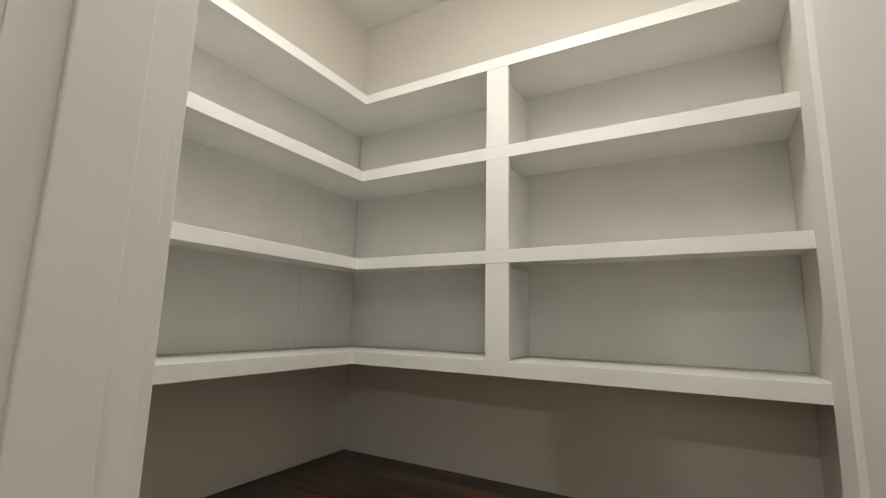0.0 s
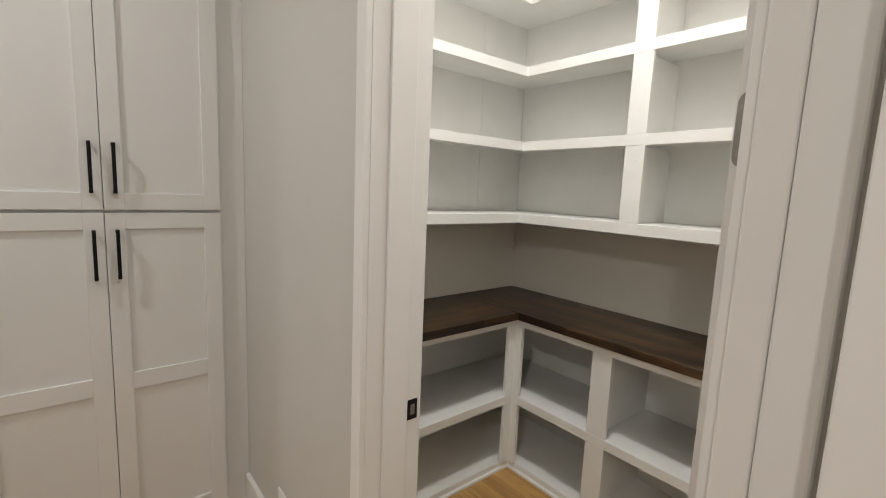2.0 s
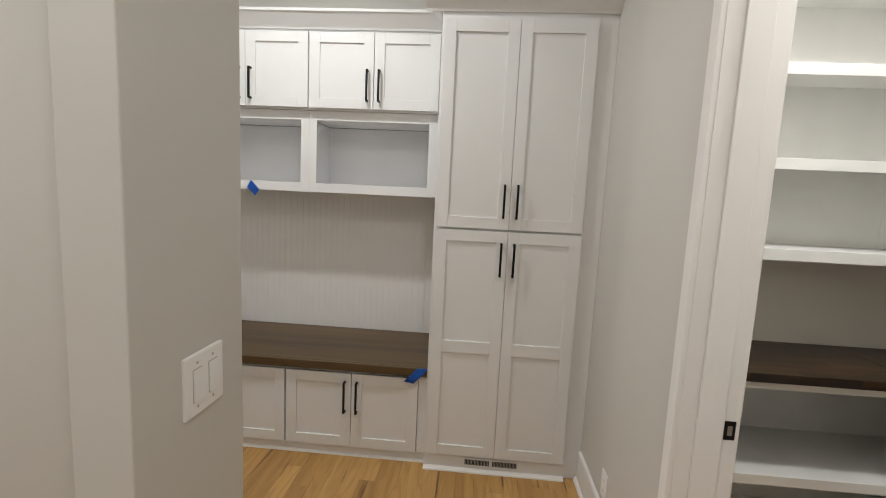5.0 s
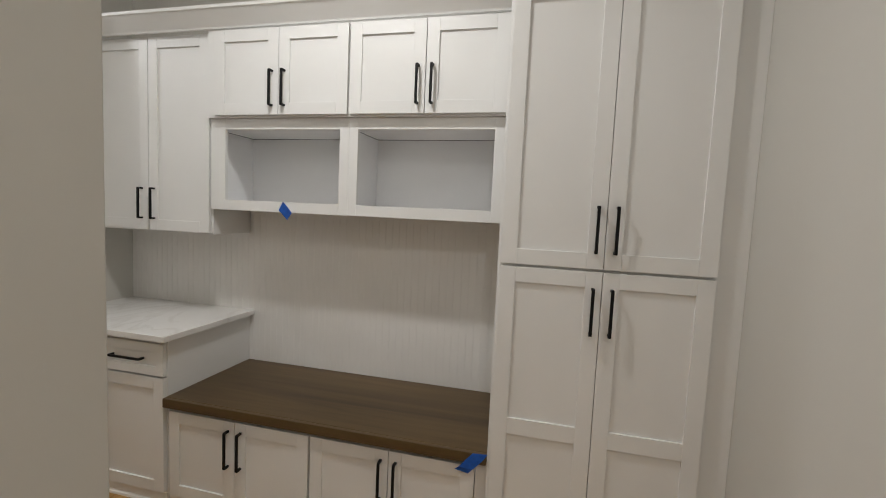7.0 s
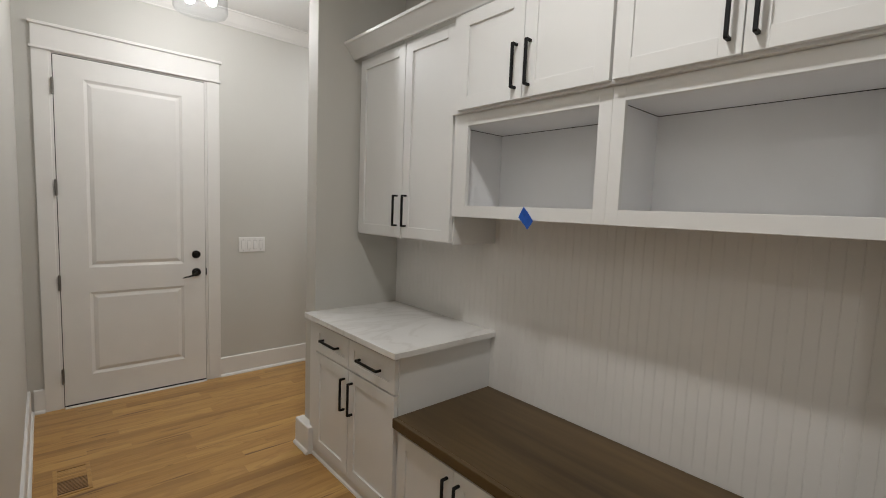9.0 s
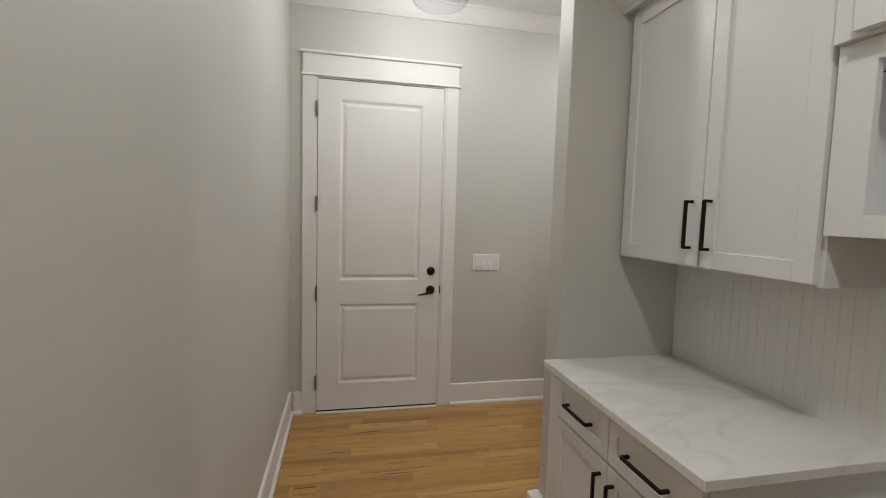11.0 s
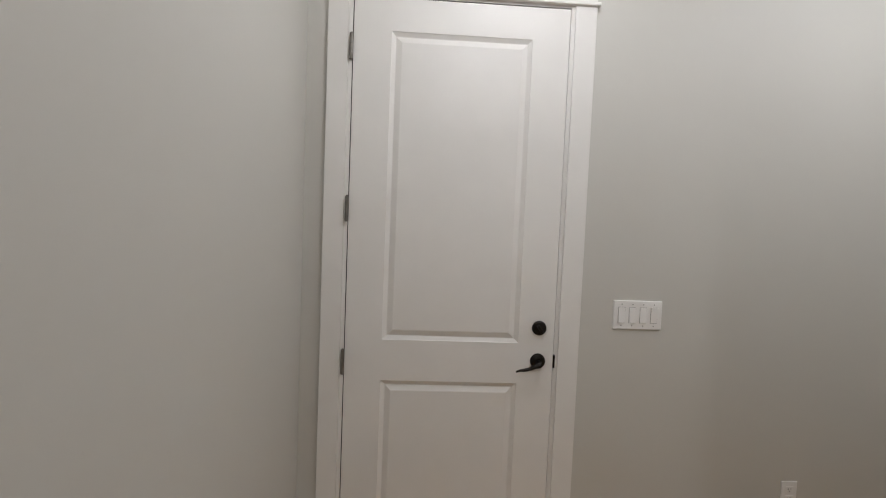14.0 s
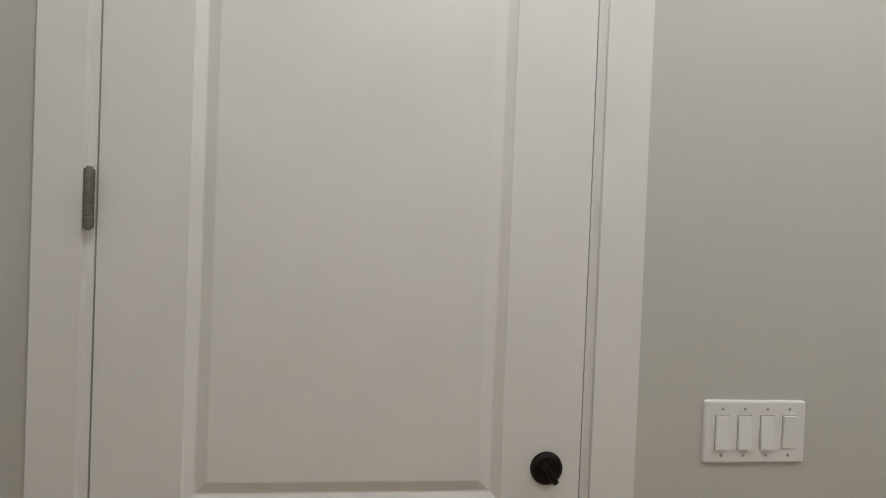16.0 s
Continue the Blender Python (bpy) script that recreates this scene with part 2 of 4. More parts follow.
def part(name, bm, mat, parent=None, label=""):
    """Links a bmesh, given in world coordinates, as one mesh object under a thing or a part."""
    me = bpy.data.meshes.new(name)
    base = ORIGIN[parent.name] if parent else Vector((0, 0, 0))
    if not parent:
        lo = Vector([min(v.co[i] for v in bm.verts) for i in range(3)])
        hi = Vector([max(v.co[i] for v in bm.verts) for i in range(3)])
        base = Vector(((lo.x + hi.x) / 2, (lo.y + hi.y) / 2, lo.z))
    bmesh.ops.translate(bm, verts=bm.verts, vec=-base)
    bmesh.ops.recalc_face_normals(bm, faces=bm.faces)
    bm.to_mesh(me)
    bm.free()
    me.materials.append(mat)
    ob = new(name, me)
    if parent:
        ob.parent = parent
        ORIGIN[ob.name] = ORIGIN[parent.name]
    else:
        ob.location = base
        ORIGIN[ob.name] = base
    if label:
        tagged(ob, label)
    return ob


def box(bm, x0, x1, y0, y1, z0, z1, bev=0.0):
    tmp = bmesh.new()
    bmesh.ops.create_cube(tmp, size=1)
    bmesh.ops.scale(tmp, vec=(abs(x1 - x0), abs(y1 - y0), abs(z1 - z0)), verts=tmp.verts)
    bmesh.ops.translate(tmp, vec=((x0 + x1) / 2, (y0 + y1) / 2, (z0 + z1) / 2), verts=tmp.verts)
    if bev:
        bmesh.ops.bevel(tmp, geom=tmp.edges[:], offset=bev, segments=2, affect="EDGES", profile=0.5)
    merge(bm, tmp)
    return bm


def merge(bm, tmp):
    me = bpy.data.meshes.new("tmp")
    tmp.to_mesh(me)
    tmp.free()
    bm.from_mesh(me)
    bpy.data.meshes.remove(me)


def one(x0, x1, y0, y1, z0, z1, bev=0.0):
    return box(bmesh.new(), x0, x1, y0, y1, z0, z1, bev)


def cyl(bm, a, b, r, r2=None, seg=24, bev=0.0):
    """A cylinder or cone from point a to point b."""
    a, b = Vector(a), Vector(b)
    tmp = bmesh.new()
    bmesh.ops.create_cone(tmp, cap_ends=True, segments=seg, radius1=r, radius2=r if r2 is None else r2, depth=(b - a).length)
    if bev:
        bmesh.ops.bevel(tmp, geom=[e for e in tmp.edges if len(e.link_faces) == 2 and any(len(f.verts) > 4 for f in e.link_faces)], offset=bev, segments=2, affect="EDGES", profile=0.5)
    q = (b - a).to_track_quat("Z", "Y").to_matrix().to_4x4()
    bmesh.ops.transform(tmp, matrix=Matrix.Translation((a + b) / 2) @ q, verts=tmp.verts)
    merge(bm, tmp)
    return bm


def lathe(bm, profile, m, seg=32):
    """A profile of (radius, height) turned about z, then placed by m."""
    tmp = bmesh.new()
    rings = []
    for r, h in profile:
        rings.append([tmp.verts.new((r * math.cos(2 * math.pi * i / seg), r * math.sin(2 * math.pi * i / seg), h)) for i in range(seg)])
    for p, q in zip(rings, rings[1:]):
        for i in range(seg):
            tmp.faces.new((p[i], p[(i + 1) % seg], q[(i + 1) % seg], q[i]))
    bmesh.ops.remove_doubles(tmp, verts=tmp.verts, dist=1e-5)
    bmesh.ops.transform(tmp, matrix=m, verts=tmp.verts)
    merge(bm, tmp)
    return bm


def prism(bm, outline, z0, z1, bev=0.0):
    """An outline of (x, y) raised from z0 to z1."""
    tmp = bmesh.new()
    f = tmp.faces.new([tmp.verts.new((x, y, z0)) for x, y in outline])
    r = bmesh.ops.extrude_face_region(tmp, geom=[f])
    bmesh.ops.translate(tmp, vec=(0, 0, z1 - z0), verts=[v for v in r["geom"] if isinstance(v, bmesh.types.BMVert)])
    bmesh.ops.recalc_face_normals(tmp, faces=tmp.faces)
    if bev:
        bmesh.ops.bevel(tmp, geom=tmp.edges[:], offset=bev, segments=2, affect="EDGES", profile=0.5)
    merge(bm, tmp)
    return bm


def run(bm, profile, a, b, out):
    """A moulding: a profile of (outward, up) drawn from a to b along a wall, 'out' pointing away from it."""
    a, b, out = Vector(a), Vector(b), Vector(out)
    tmp = bmesh.new()
    ends = []
    for p in (a, b):
        ends.append([tmp.verts.new(p + out * u + Vector((0, 0, v))) for u, v in profile])
    n = len(profile)
    for i in range(n):
        tmp.faces.new((ends[0][i], ends[0][(i + 1) % n], ends[1][(i + 1) % n], ends[1][i]))
    tmp.faces.new(ends[0])
    tmp.faces.new(ends[1][::-1])
    bmesh.ops.recalc_face_normals(tmp, faces=tmp.faces)
    merge(bm, tmp)
    return bm


BASE_PROFILE = [(0, 0), (0.032, 0), (0.032, 0.008), (0.026, 0.018), (0.017, 0.022), (0.016, 0.160), (0.012, 0.165), (0, 0.166)]
CROWN_PROFILE = [(0, 0), (0.010, 0), (0.013, 0.008), (0.030, 0.026), (0.052, 0.060), (0.074, 0.094), (0.084, 0.097), (0.084, 0.108), (0, 0.108)]


def structure(name, bm, mat, label, category="wall"):
    return tagged(part(name, bm, mat), label, category, "", "structure")


# ---- plan ----
CEIL_Z = HALL_CEIL
BACK_Y = -4.555           # wall with the tall white door
EAST_X, EAST_B = -0.365, -0.342   # wall on the east side of the passage, at its north and south ends
STUB_Y = -0.85            # stub wall with the two-gang switch
CAB_X = -2.29             # wall behind the cabinets
COL_Y0, COL_Y1, COL_X = -3.118, -2.992, -1.682
P0, P1 = 0.350, 0.505      # pantry wall, hall face and pantry face
J0, J1 = -0.617, 0.1415   # pantry doorway
DOOR_TOP = 2.45
PW, PN, PE = -1.59, 1.968, 0.205   # pantry west, north and east walls
FAR_W, FAR_E, FAR_S = -3.60, 2.60, -4.555

structure("floor", one(FAR_W, FAR_E, FAR_S - 0.1, PN + 0.1, -0.12, -0.019), DARK, "plywood subfloor beneath the oak floorboards", "floor")
structure("ceiling", one(FAR_W - 0.1, FAR_E + 0.1, FAR_S - 0.1, PN + 0.12, CEIL_Z, CEIL_Z + 0.1), CEIL, "flat white painted ceiling", "ceiling")

DX0, DX1 = -1.452, -0.537   # tall door slab
bm = bmesh.new()
box(bm, FAR_W, DX0 - 0.022, BACK_Y - 0.12, BACK_Y, -0.02, CEIL_Z)
box(bm, DX1 + 0.022, EAST_B + 0.002, BACK_Y - 0.12, BACK_Y, -0.02, CEIL_Z)
box(bm, DX0 - 0.022, DX1 + 0.022, BACK_Y - 0.12, BACK_Y, 2.468, CEIL_Z)
structure("wall_south", bm, PAINT, "plain light greige painted wall around the tall white door")
structure("wall_behind_door", one(DX0 - 0.2, DX1 + 0.2, BACK_Y - 0.3, BACK_Y - 0.25, -0.02, CEIL_Z), PAINT, "plain wall closing the space behind the door")
bm = bmesh.new()
prism(bm, [(EAST_B, BACK_Y - 0.12), (EAST_X + 0.12, BACK_Y - 0.12), (EAST_X + 0.12, STUB_Y - 0.115), (0.0, STUB_Y - 0.115), (0.0, STUB_Y), (EAST_X, STUB_Y)], -0.02, CEIL_Z, 0.003)
structure("wall_east", bm, PAINT, "long plain greige painted wall beside the passage with a short return")
structure("wall_west", one(CAB_X - 0.12, CAB_X, COL_Y1, P0, -0.02, CEIL_Z), PAINT, "greige painted wall behind the built-in cabinets")
structure("wall_return", one(FAR_W, COL_X, COL_Y0, COL_Y1, -0.02, CEIL_Z, 0.004), PAINT, "greige painted wall end beside the quartz counter")
structure("wall_vestibule", one(FAR_W - 0.12, FAR_W, BACK_Y - 0.12, COL_Y1, -0.02, CEIL_Z), PAINT, "plain painted wall closing the vestibule")
bm = bmesh.new()
box(bm, CAB_X - 0.12, J0 - 0.022, P0, P1, -0.02, CEIL_Z)
box(bm, J1 + 0.022, FAR_E, P0, P1, -0.02, CEIL_Z)
box(bm, J0 - 0.022, J1 + 0.022, P0, P1, DOOR_TOP + 0.022, CEIL_Z)
structure("wall_pantry", bm, PAINT, "greige painted wall with the pantry doorway")
structure("wall_pantry_west", one(PW - 0.1, PW, P1, PN, -0.02, CEIL_Z), PANTRY_PAINT, "cream painted pantry wall behind the white shelves")
structure("wall_pantry_north", one(PW - 0.1, PE + 0.1, PN, PN + 0.1, -0.02, CEIL_Z), PANTRY_PAINT, "cream painted pantry wall behind the white shelves")
structure("wall_pantry_east", one(PE, PE + 0.1, P1, PN, -0.02, CEIL_Z), PANTRY_PAINT, "cream painted pantry wall beside the open door")
structure("wall_far_east", one(FAR_E, FAR_E + 0.1, FAR_S - 0.1, P1, -0.02, CEIL_Z), PAINT, "plain wall closing the hall")
structure("wall_far_south", one(EAST_X + 0.12, FAR_E, -3.3, -3.2, -0.02, CEIL_Z), PAINT, "plain wall closing the side room")


def base_run(a, b, out, label="tall white painted baseboard with shoe moulding"):
    structure("baseboard", run(bmesh.new(), BASE_PROFILE, a, b, out), TRIM, label, "baseboard")


base_run((DX0 - 0.112, BACK_Y, 0), (FAR_W, BACK_Y, 0), (0, 1, 0))
base_run((EAST_B - 0.032, BACK_Y, 0), (DX1 + 0.106, BACK_Y, 0), (0, 1, 0))
base_run((EAST_B, BACK_Y, 0), (EAST_X, STUB_Y + 0.017, 0), (-1, 0, 0))
base_run((EAST_X, STUB_Y, 0), (0.017, STUB_Y, 0), (0, 1, 0))
base_run((0.0, STUB_Y - 0.115, 0), (0.0, STUB_Y, 0), (1, 0, 0))
structure("baseboard", run(bmesh.new(), [(u + 0.036 * (u > 0), v) for u, v in BASE_PROFILE], (COL_X, COL_Y0 - 0.017, 0), (COL_X, COL_Y1 + 0.045, 0), (1, 0, 0)), TRIM, "tall white painted baseboard wrapping the wall end", "baseboard")
base_run((COL_X, COL_Y0, 0), (FAR_W, COL_Y0, 0), (0, -1, 0))
base_run((-1.64, P0, 0), (J0 - 0.048, P0, 0), (0, -1, 0))
base_run((0.3405, P0, 0), (FAR_E, P0, 0), (0, -1, 0))
for a, b, o in (((EAST_B, BACK_Y), (FAR_W, BACK_Y), (0, 1, 0)), ((EAST_B, BACK_Y), (EAST_B - 0.009, -3.1), (-1, 0, 0)), ((COL_X, COL_Y0), (FAR_W, COL_Y0), (0, -1, 0))):
    structure("crown_moulding", run(bmesh.new(), CROWN_PROFILE, (*a, CEIL_Z - 0.108), (*b, CEIL_Z - 0.108), o), TRIM, "white painted crown moulding at the ceiling", "crown moulding")


# ---- doors and casings ----
def craftsman_casing(name, x0, x1, top, y, out, width, east, mat=TRIM):
    """Flat side casings, a fillet, a head board and a cap round an opening from x0 to x1 in a wall at y."""
    t = 0.019 * out
    ob = thing(name, ((x0 + x1) / 2, y, 0), "white painted flat door casing with a capped header", "door casing", "", "structure")
    part("side_casing", one(x0 - width, x0, y, y + t, 0, top, 0.0015), mat, ob)
    part("side_casing", one(x1, x1 + east, y, y + t, 0, top, 0.0015), mat, ob)
    part("fillet", one(x0 - width - 0.012, x1 + east + 0.012, y, y + t * 1.7, top + 0.0003, top + 0.016, 0.004), mat, ob)
    part("head_casing", one(x0 - width, x1 + east, y, y + t * 1.15, top + 0.0163, top + 0.152, 0.0015), mat, ob)
    part("cap", one(x0 - width - 0.014, x1 + east + 0.014, y, y + t * 2.1, top + 0.1523, top + 0.172, 0.004), mat, ob)
    return ob


craftsman_casing("door_casing", DX0 - 0.020, DX1 + 0.020, 2.462, BACK_Y, 1, 0.092, 0.086)
bm = bmesh.new()
box(bm, DX0 - 0.022, DX0 - 0.0028, BACK_Y - 0.12, BACK_Y + 0.0105, 0, 2.468)
box(bm, DX1 + 0.0045, DX1 + 0.022, BACK_Y - 0.12, BACK_Y + 0.0105, 0, 2.468)
box(bm, DX0 - 0.0028, DX1 + 0.0045, BACK_Y - 0.12, BACK_Y + 0.0105, 2.4535, 2.468)
structure("door_jamb", bm, TRIM, "white painted door jamb", "door jamb")
# Dark strips stand in for shade in the side and top gaps; low ones are the sweep.
bm = bmesh.new()
box(bm, DX0 - 0.0026, DX0 - 0.0004, BACK_Y - 0.02, BACK_Y + 0.004, 0.007, 2.447)
box(bm, DX1 + 0.0004, DX1 + 0.0043, BACK_Y - 0.02, BACK_Y + 0.004, 0.007, 2.447)
box(bm, DX0, DX1, BACK_Y - 0.02, BACK_Y + 0.0115, 0.0065, 0.0115)
box(bm, DX0, DX1, BACK_Y + 0.0122, BACK_Y + 0.0138, 0.0065, 0.0165)
box(bm, DX0, DX1, BACK_Y - 0.02, BACK_Y + 0.004, 2.4475, 2.4532)
structure("gap_shade_and_sweep", bm, DARK, "dark strips for the shade in the door's side and top gaps, with a black sweep", "weatherstrip")
structure("threshold", one(DX0, DX1, BACK_Y - 0.12, BACK_Y + 0.040, -0.018, 0.006, 0.002), TRIM, "pale door threshold strip", "threshold")


def panel_slab(w, h, t, panels, stile):
    """A moulded door lying in x and z, front at y 0 facing +y; panels are (z0, z1) and sunk with sloping sides."""
    bm = bmesh.new()
    xs = [0, stile, w - stile, w]
    zs = sorted({0, h, *[z for p in panels for z in p]})
    verts = {}

    def v(x, y, z):
        k = (round(x, 5), round(y, 5), round(z, 5))
        if k not in verts:
            verts[k] = bm.verts.new(k)
        return verts[k]

    def quad(a, b, c, d):
        bm.faces.new((v(*a), v(*b), v(*c), v(*d)))

    steps = [(0, 0), (0.003, -0.003), (0.017, -0.0105), (0.020, -0.011), (0.043, -0.002), (0.046, -0.0015)]
    for front in (0, 1):
        def f(x, y, z):
            return (x, y, z) if front == 0 else (x, -t - y, z)
        for i in range(3):
            for j in range(len(zs) - 1):
                a, b, c, d = xs[i], xs[i + 1], zs[j], zs[j + 1]
                if i == 1 and (c, d) in panels:
                    for (s, y0), (s2, y1) in zip(steps, steps[1:]):
                        o = [(a + s, c + s), (b - s, c + s), (b - s, d - s), (a + s, d - s)]
                        n = [(a + s2, c + s2), (b - s2, c + s2), (b - s2, d - s2), (a + s2, d - s2)]
                        for k in range(4):
                            l = (k + 1) % 4
                            quad(f(o[k][0], y0, o[k][1]), f(o[l][0], y0, o[l][1]), f(n[l][0], y1, n[l][1]), f(n[k][0], y1, n[k][1]))
                    s, y0 = steps[-1]
                    quad(f(a + s, y0, c + s), f(b - s, y0, c + s), f(b - s, y0, d - s), f(a + s, y0, d - s))
                else:
                    quad(f(a, 0, c), f(b, 0, c), f(b, 0, d), f(a, 0, d))
    for i in range(3):
        for z in (0, h):
            quad((xs[i], 0, z), (xs[i + 1], 0, z), (xs[i + 1], -t, z), (xs[i], -t, z))
    for j in range(len(zs) - 1):
        for x in (0, w):
            quad((x, 0, zs[j]), (x, 0, zs[j + 1]), (x, -t, zs[j + 1]), (x, -t, zs[j]))
    bmesh.ops.recalc_face_normals(bm, faces=bm.faces)
    return bm


DOOR_FACE = BACK_Y + 0.012
door = thing("entry_door", ((DX0 + DX1) / 2, DOOR_FACE, 0.0), "tall closed white two-panel door with black lever and deadbolt", "door", "", "structure")
slab = panel_slab(DX1 - DX0, 2.435, 0.044, [(0.205, 0.810), (0.99, 2.30)], 0.158)
bmesh.ops.translate(slab, verts=slab.verts, vec=(DX0, DOOR_FACE, 0.012))
part("slab", slab, TRIM, door)
for hz in (0.235, 0.905, 1.563, 2.235):
    hg = bmesh.new()
    for k in range(5):
        cyl(hg, (DX1 + 0.006, DOOR_FACE + 0.015, hz - 0.0525 + k * 0.021), (DX1 + 0.006, DOOR_FACE + 0.015, hz - 0.0525 + k * 0.021 + 0.0205), 0.0085, seg=16, bev=0.0008)
    cyl(hg, (DX1 + 0.006, DOOR_FACE + 0.015, hz - 0.056), (DX1 + 0.006, DOOR_FACE + 0.015, hz + 0.056), 0.005, seg=12)
    part("hinge", hg, HINGE_METAL, door, "dull nickel butt hinge knuckle")
BX = -1.384
bolt = bmesh.new()
lathe(bolt, [(0, 0.012), (0.012, 0.012), (0.026, 0.010), (0.0315, 0.006), (0.0325, 0)], pose(BX, DOOR_FACE, 1.072, -90))
db = part("deadbolt", bolt, BRONZE, door, "round dark bronze deadbolt")
tt = one(-0.006, 0.006, 0.011, 0.028, -0.024, 0.019, 0.003)
bmesh.ops.transform(tt, matrix=pose(BX, DOOR_FACE, 1.072, 0, 35), verts=tt.verts)
part("thumb_turn", tt, BRONZE, db)
rose = bmesh.new()
lathe(rose, [(0, 0.014), (0.018, 0.014), (0.030, 0.010), (0.0335, 0.005), (0.034, 0)], pose(BX, DOOR_FACE, 0.925, -90))
rz = part("rose", rose, BRONZE, door, "round dark bronze rose of the lever")
lv = bmesh.new()
cyl(lv, (BX, DOOR_FACE + 0.01, 0.922), (BX, DOOR_FACE + 0.055, 0.922), 0.011, 0.0105, 20, 0.001)
pts = [(0.0, 0.920, 0.0125), (0.02, 0.915, 0.0105), (0.045, 0.903, 0.008), (0.072, 0.897, 0.0065), (0.086, 0.896, 0.0055), (0.104, 0.889, 0.004)]
for (a, z0, r0), (b, z1, r1) in zip(pts, pts[1:]):
    cyl(lv, (BX + a, DOOR_FACE + 0.05, z0), (BX + b, DOOR_FACE + 0.05, z1), r0, r1, 14)
part("lever", lv, BRONZE, rz, "curved dark bronze lever")
part("strike_plate", one(DX0 - 0.009, DX0 - 0.001, DOOR_FACE - 0.008, DOOR_FACE + 0.004, 0.895, 0.955, 0.002), BRONZE, door)


# pantry doorway
CASE = 0.045
ob = thing("pantry_casing", ((J0 + J1) / 2, P0, 0), "white painted casing round the open pantry doorway", "door casing", "", "structure")
for y0, y1 in ((P0 - 0.018, P0), (P1, P1 + 0.018)):
    part("side_casing", one(J0 - 0.002 - CASE, J0 - 0.002, y0, y1, 0, DOOR_TOP + 0.005, 0.003), TRIM, ob)
    if y1 == P0:
        part("side_casing", one(J1 + 0.0155, 0.194, y0, y1, 0, DOOR_TOP + 0.005, 0.003), TRIM, ob)
    part("head_casing", one(J0 - 0.002 - CASE, 0.194 if y1 == P0 else J1 + 0.02, y0, y1, DOOR_TOP + 0.0053, DOOR_TOP + 0.06, 0.003), TRIM, ob)
bm = bmesh.new()
box(bm, J0 - 0.021, J0, P0 - 0.002, P1 + 0.002, 0, DOOR_TOP + 0.02, 0.001)
box(bm, J1, J1 + 0.021, P0 - 0.002, P1 + 0.002, 0, DOOR_TOP + 0.02, 0.001)
box(bm, J0, J1, P0 - 0.002, P1 + 0.002, DOOR_TOP, DOOR_TOP + 0.02, 0.001)
box(bm, J0, J0 + 0.011, P0 + 0.045, P1 - 0.036, 0, DOOR_TOP, 0.002)
box(bm, 0.132, J1, 0.390, 0.463, 0, DOOR_TOP, 0.002)
structure("pantry_jamb", bm, TRIM, "white painted pantry door jamb with stop", "door jamb")
sp = thing("strike_plate", (J0, P1 - 0.017, 0.86), "dark bronze strike plate set in the white pantry jamb", "strike plate")
SPY = P1 - 0.012
bm = bmesh.new()
box(bm, J0 - 0.001, J0 + 0.0018, SPY - 0.016, SPY + 0.016, 0.832, 0.890, 0.0012)
part("plate", bm, BRONZE, sp)
part("latch_hole", one(J0 + 0.0012, J0 + 0.0024, SPY - 0.007, SPY + 0.007, 0.846, 0.876, 0.0004), NICKEL, sp, "bright latch hole")
part("outer_casing", one(0.194, 0.2416, 0.3345, P0 + 0.002, 0, DOOR_TOP + 0.06, 0.003), TRIM, ob)
structure("hall_trim", one(0.2555, 0.340, 0.273, P0, 0, 2.6, 0.002), TRIM, "white painted flat trim board on the hall wall", "trim")

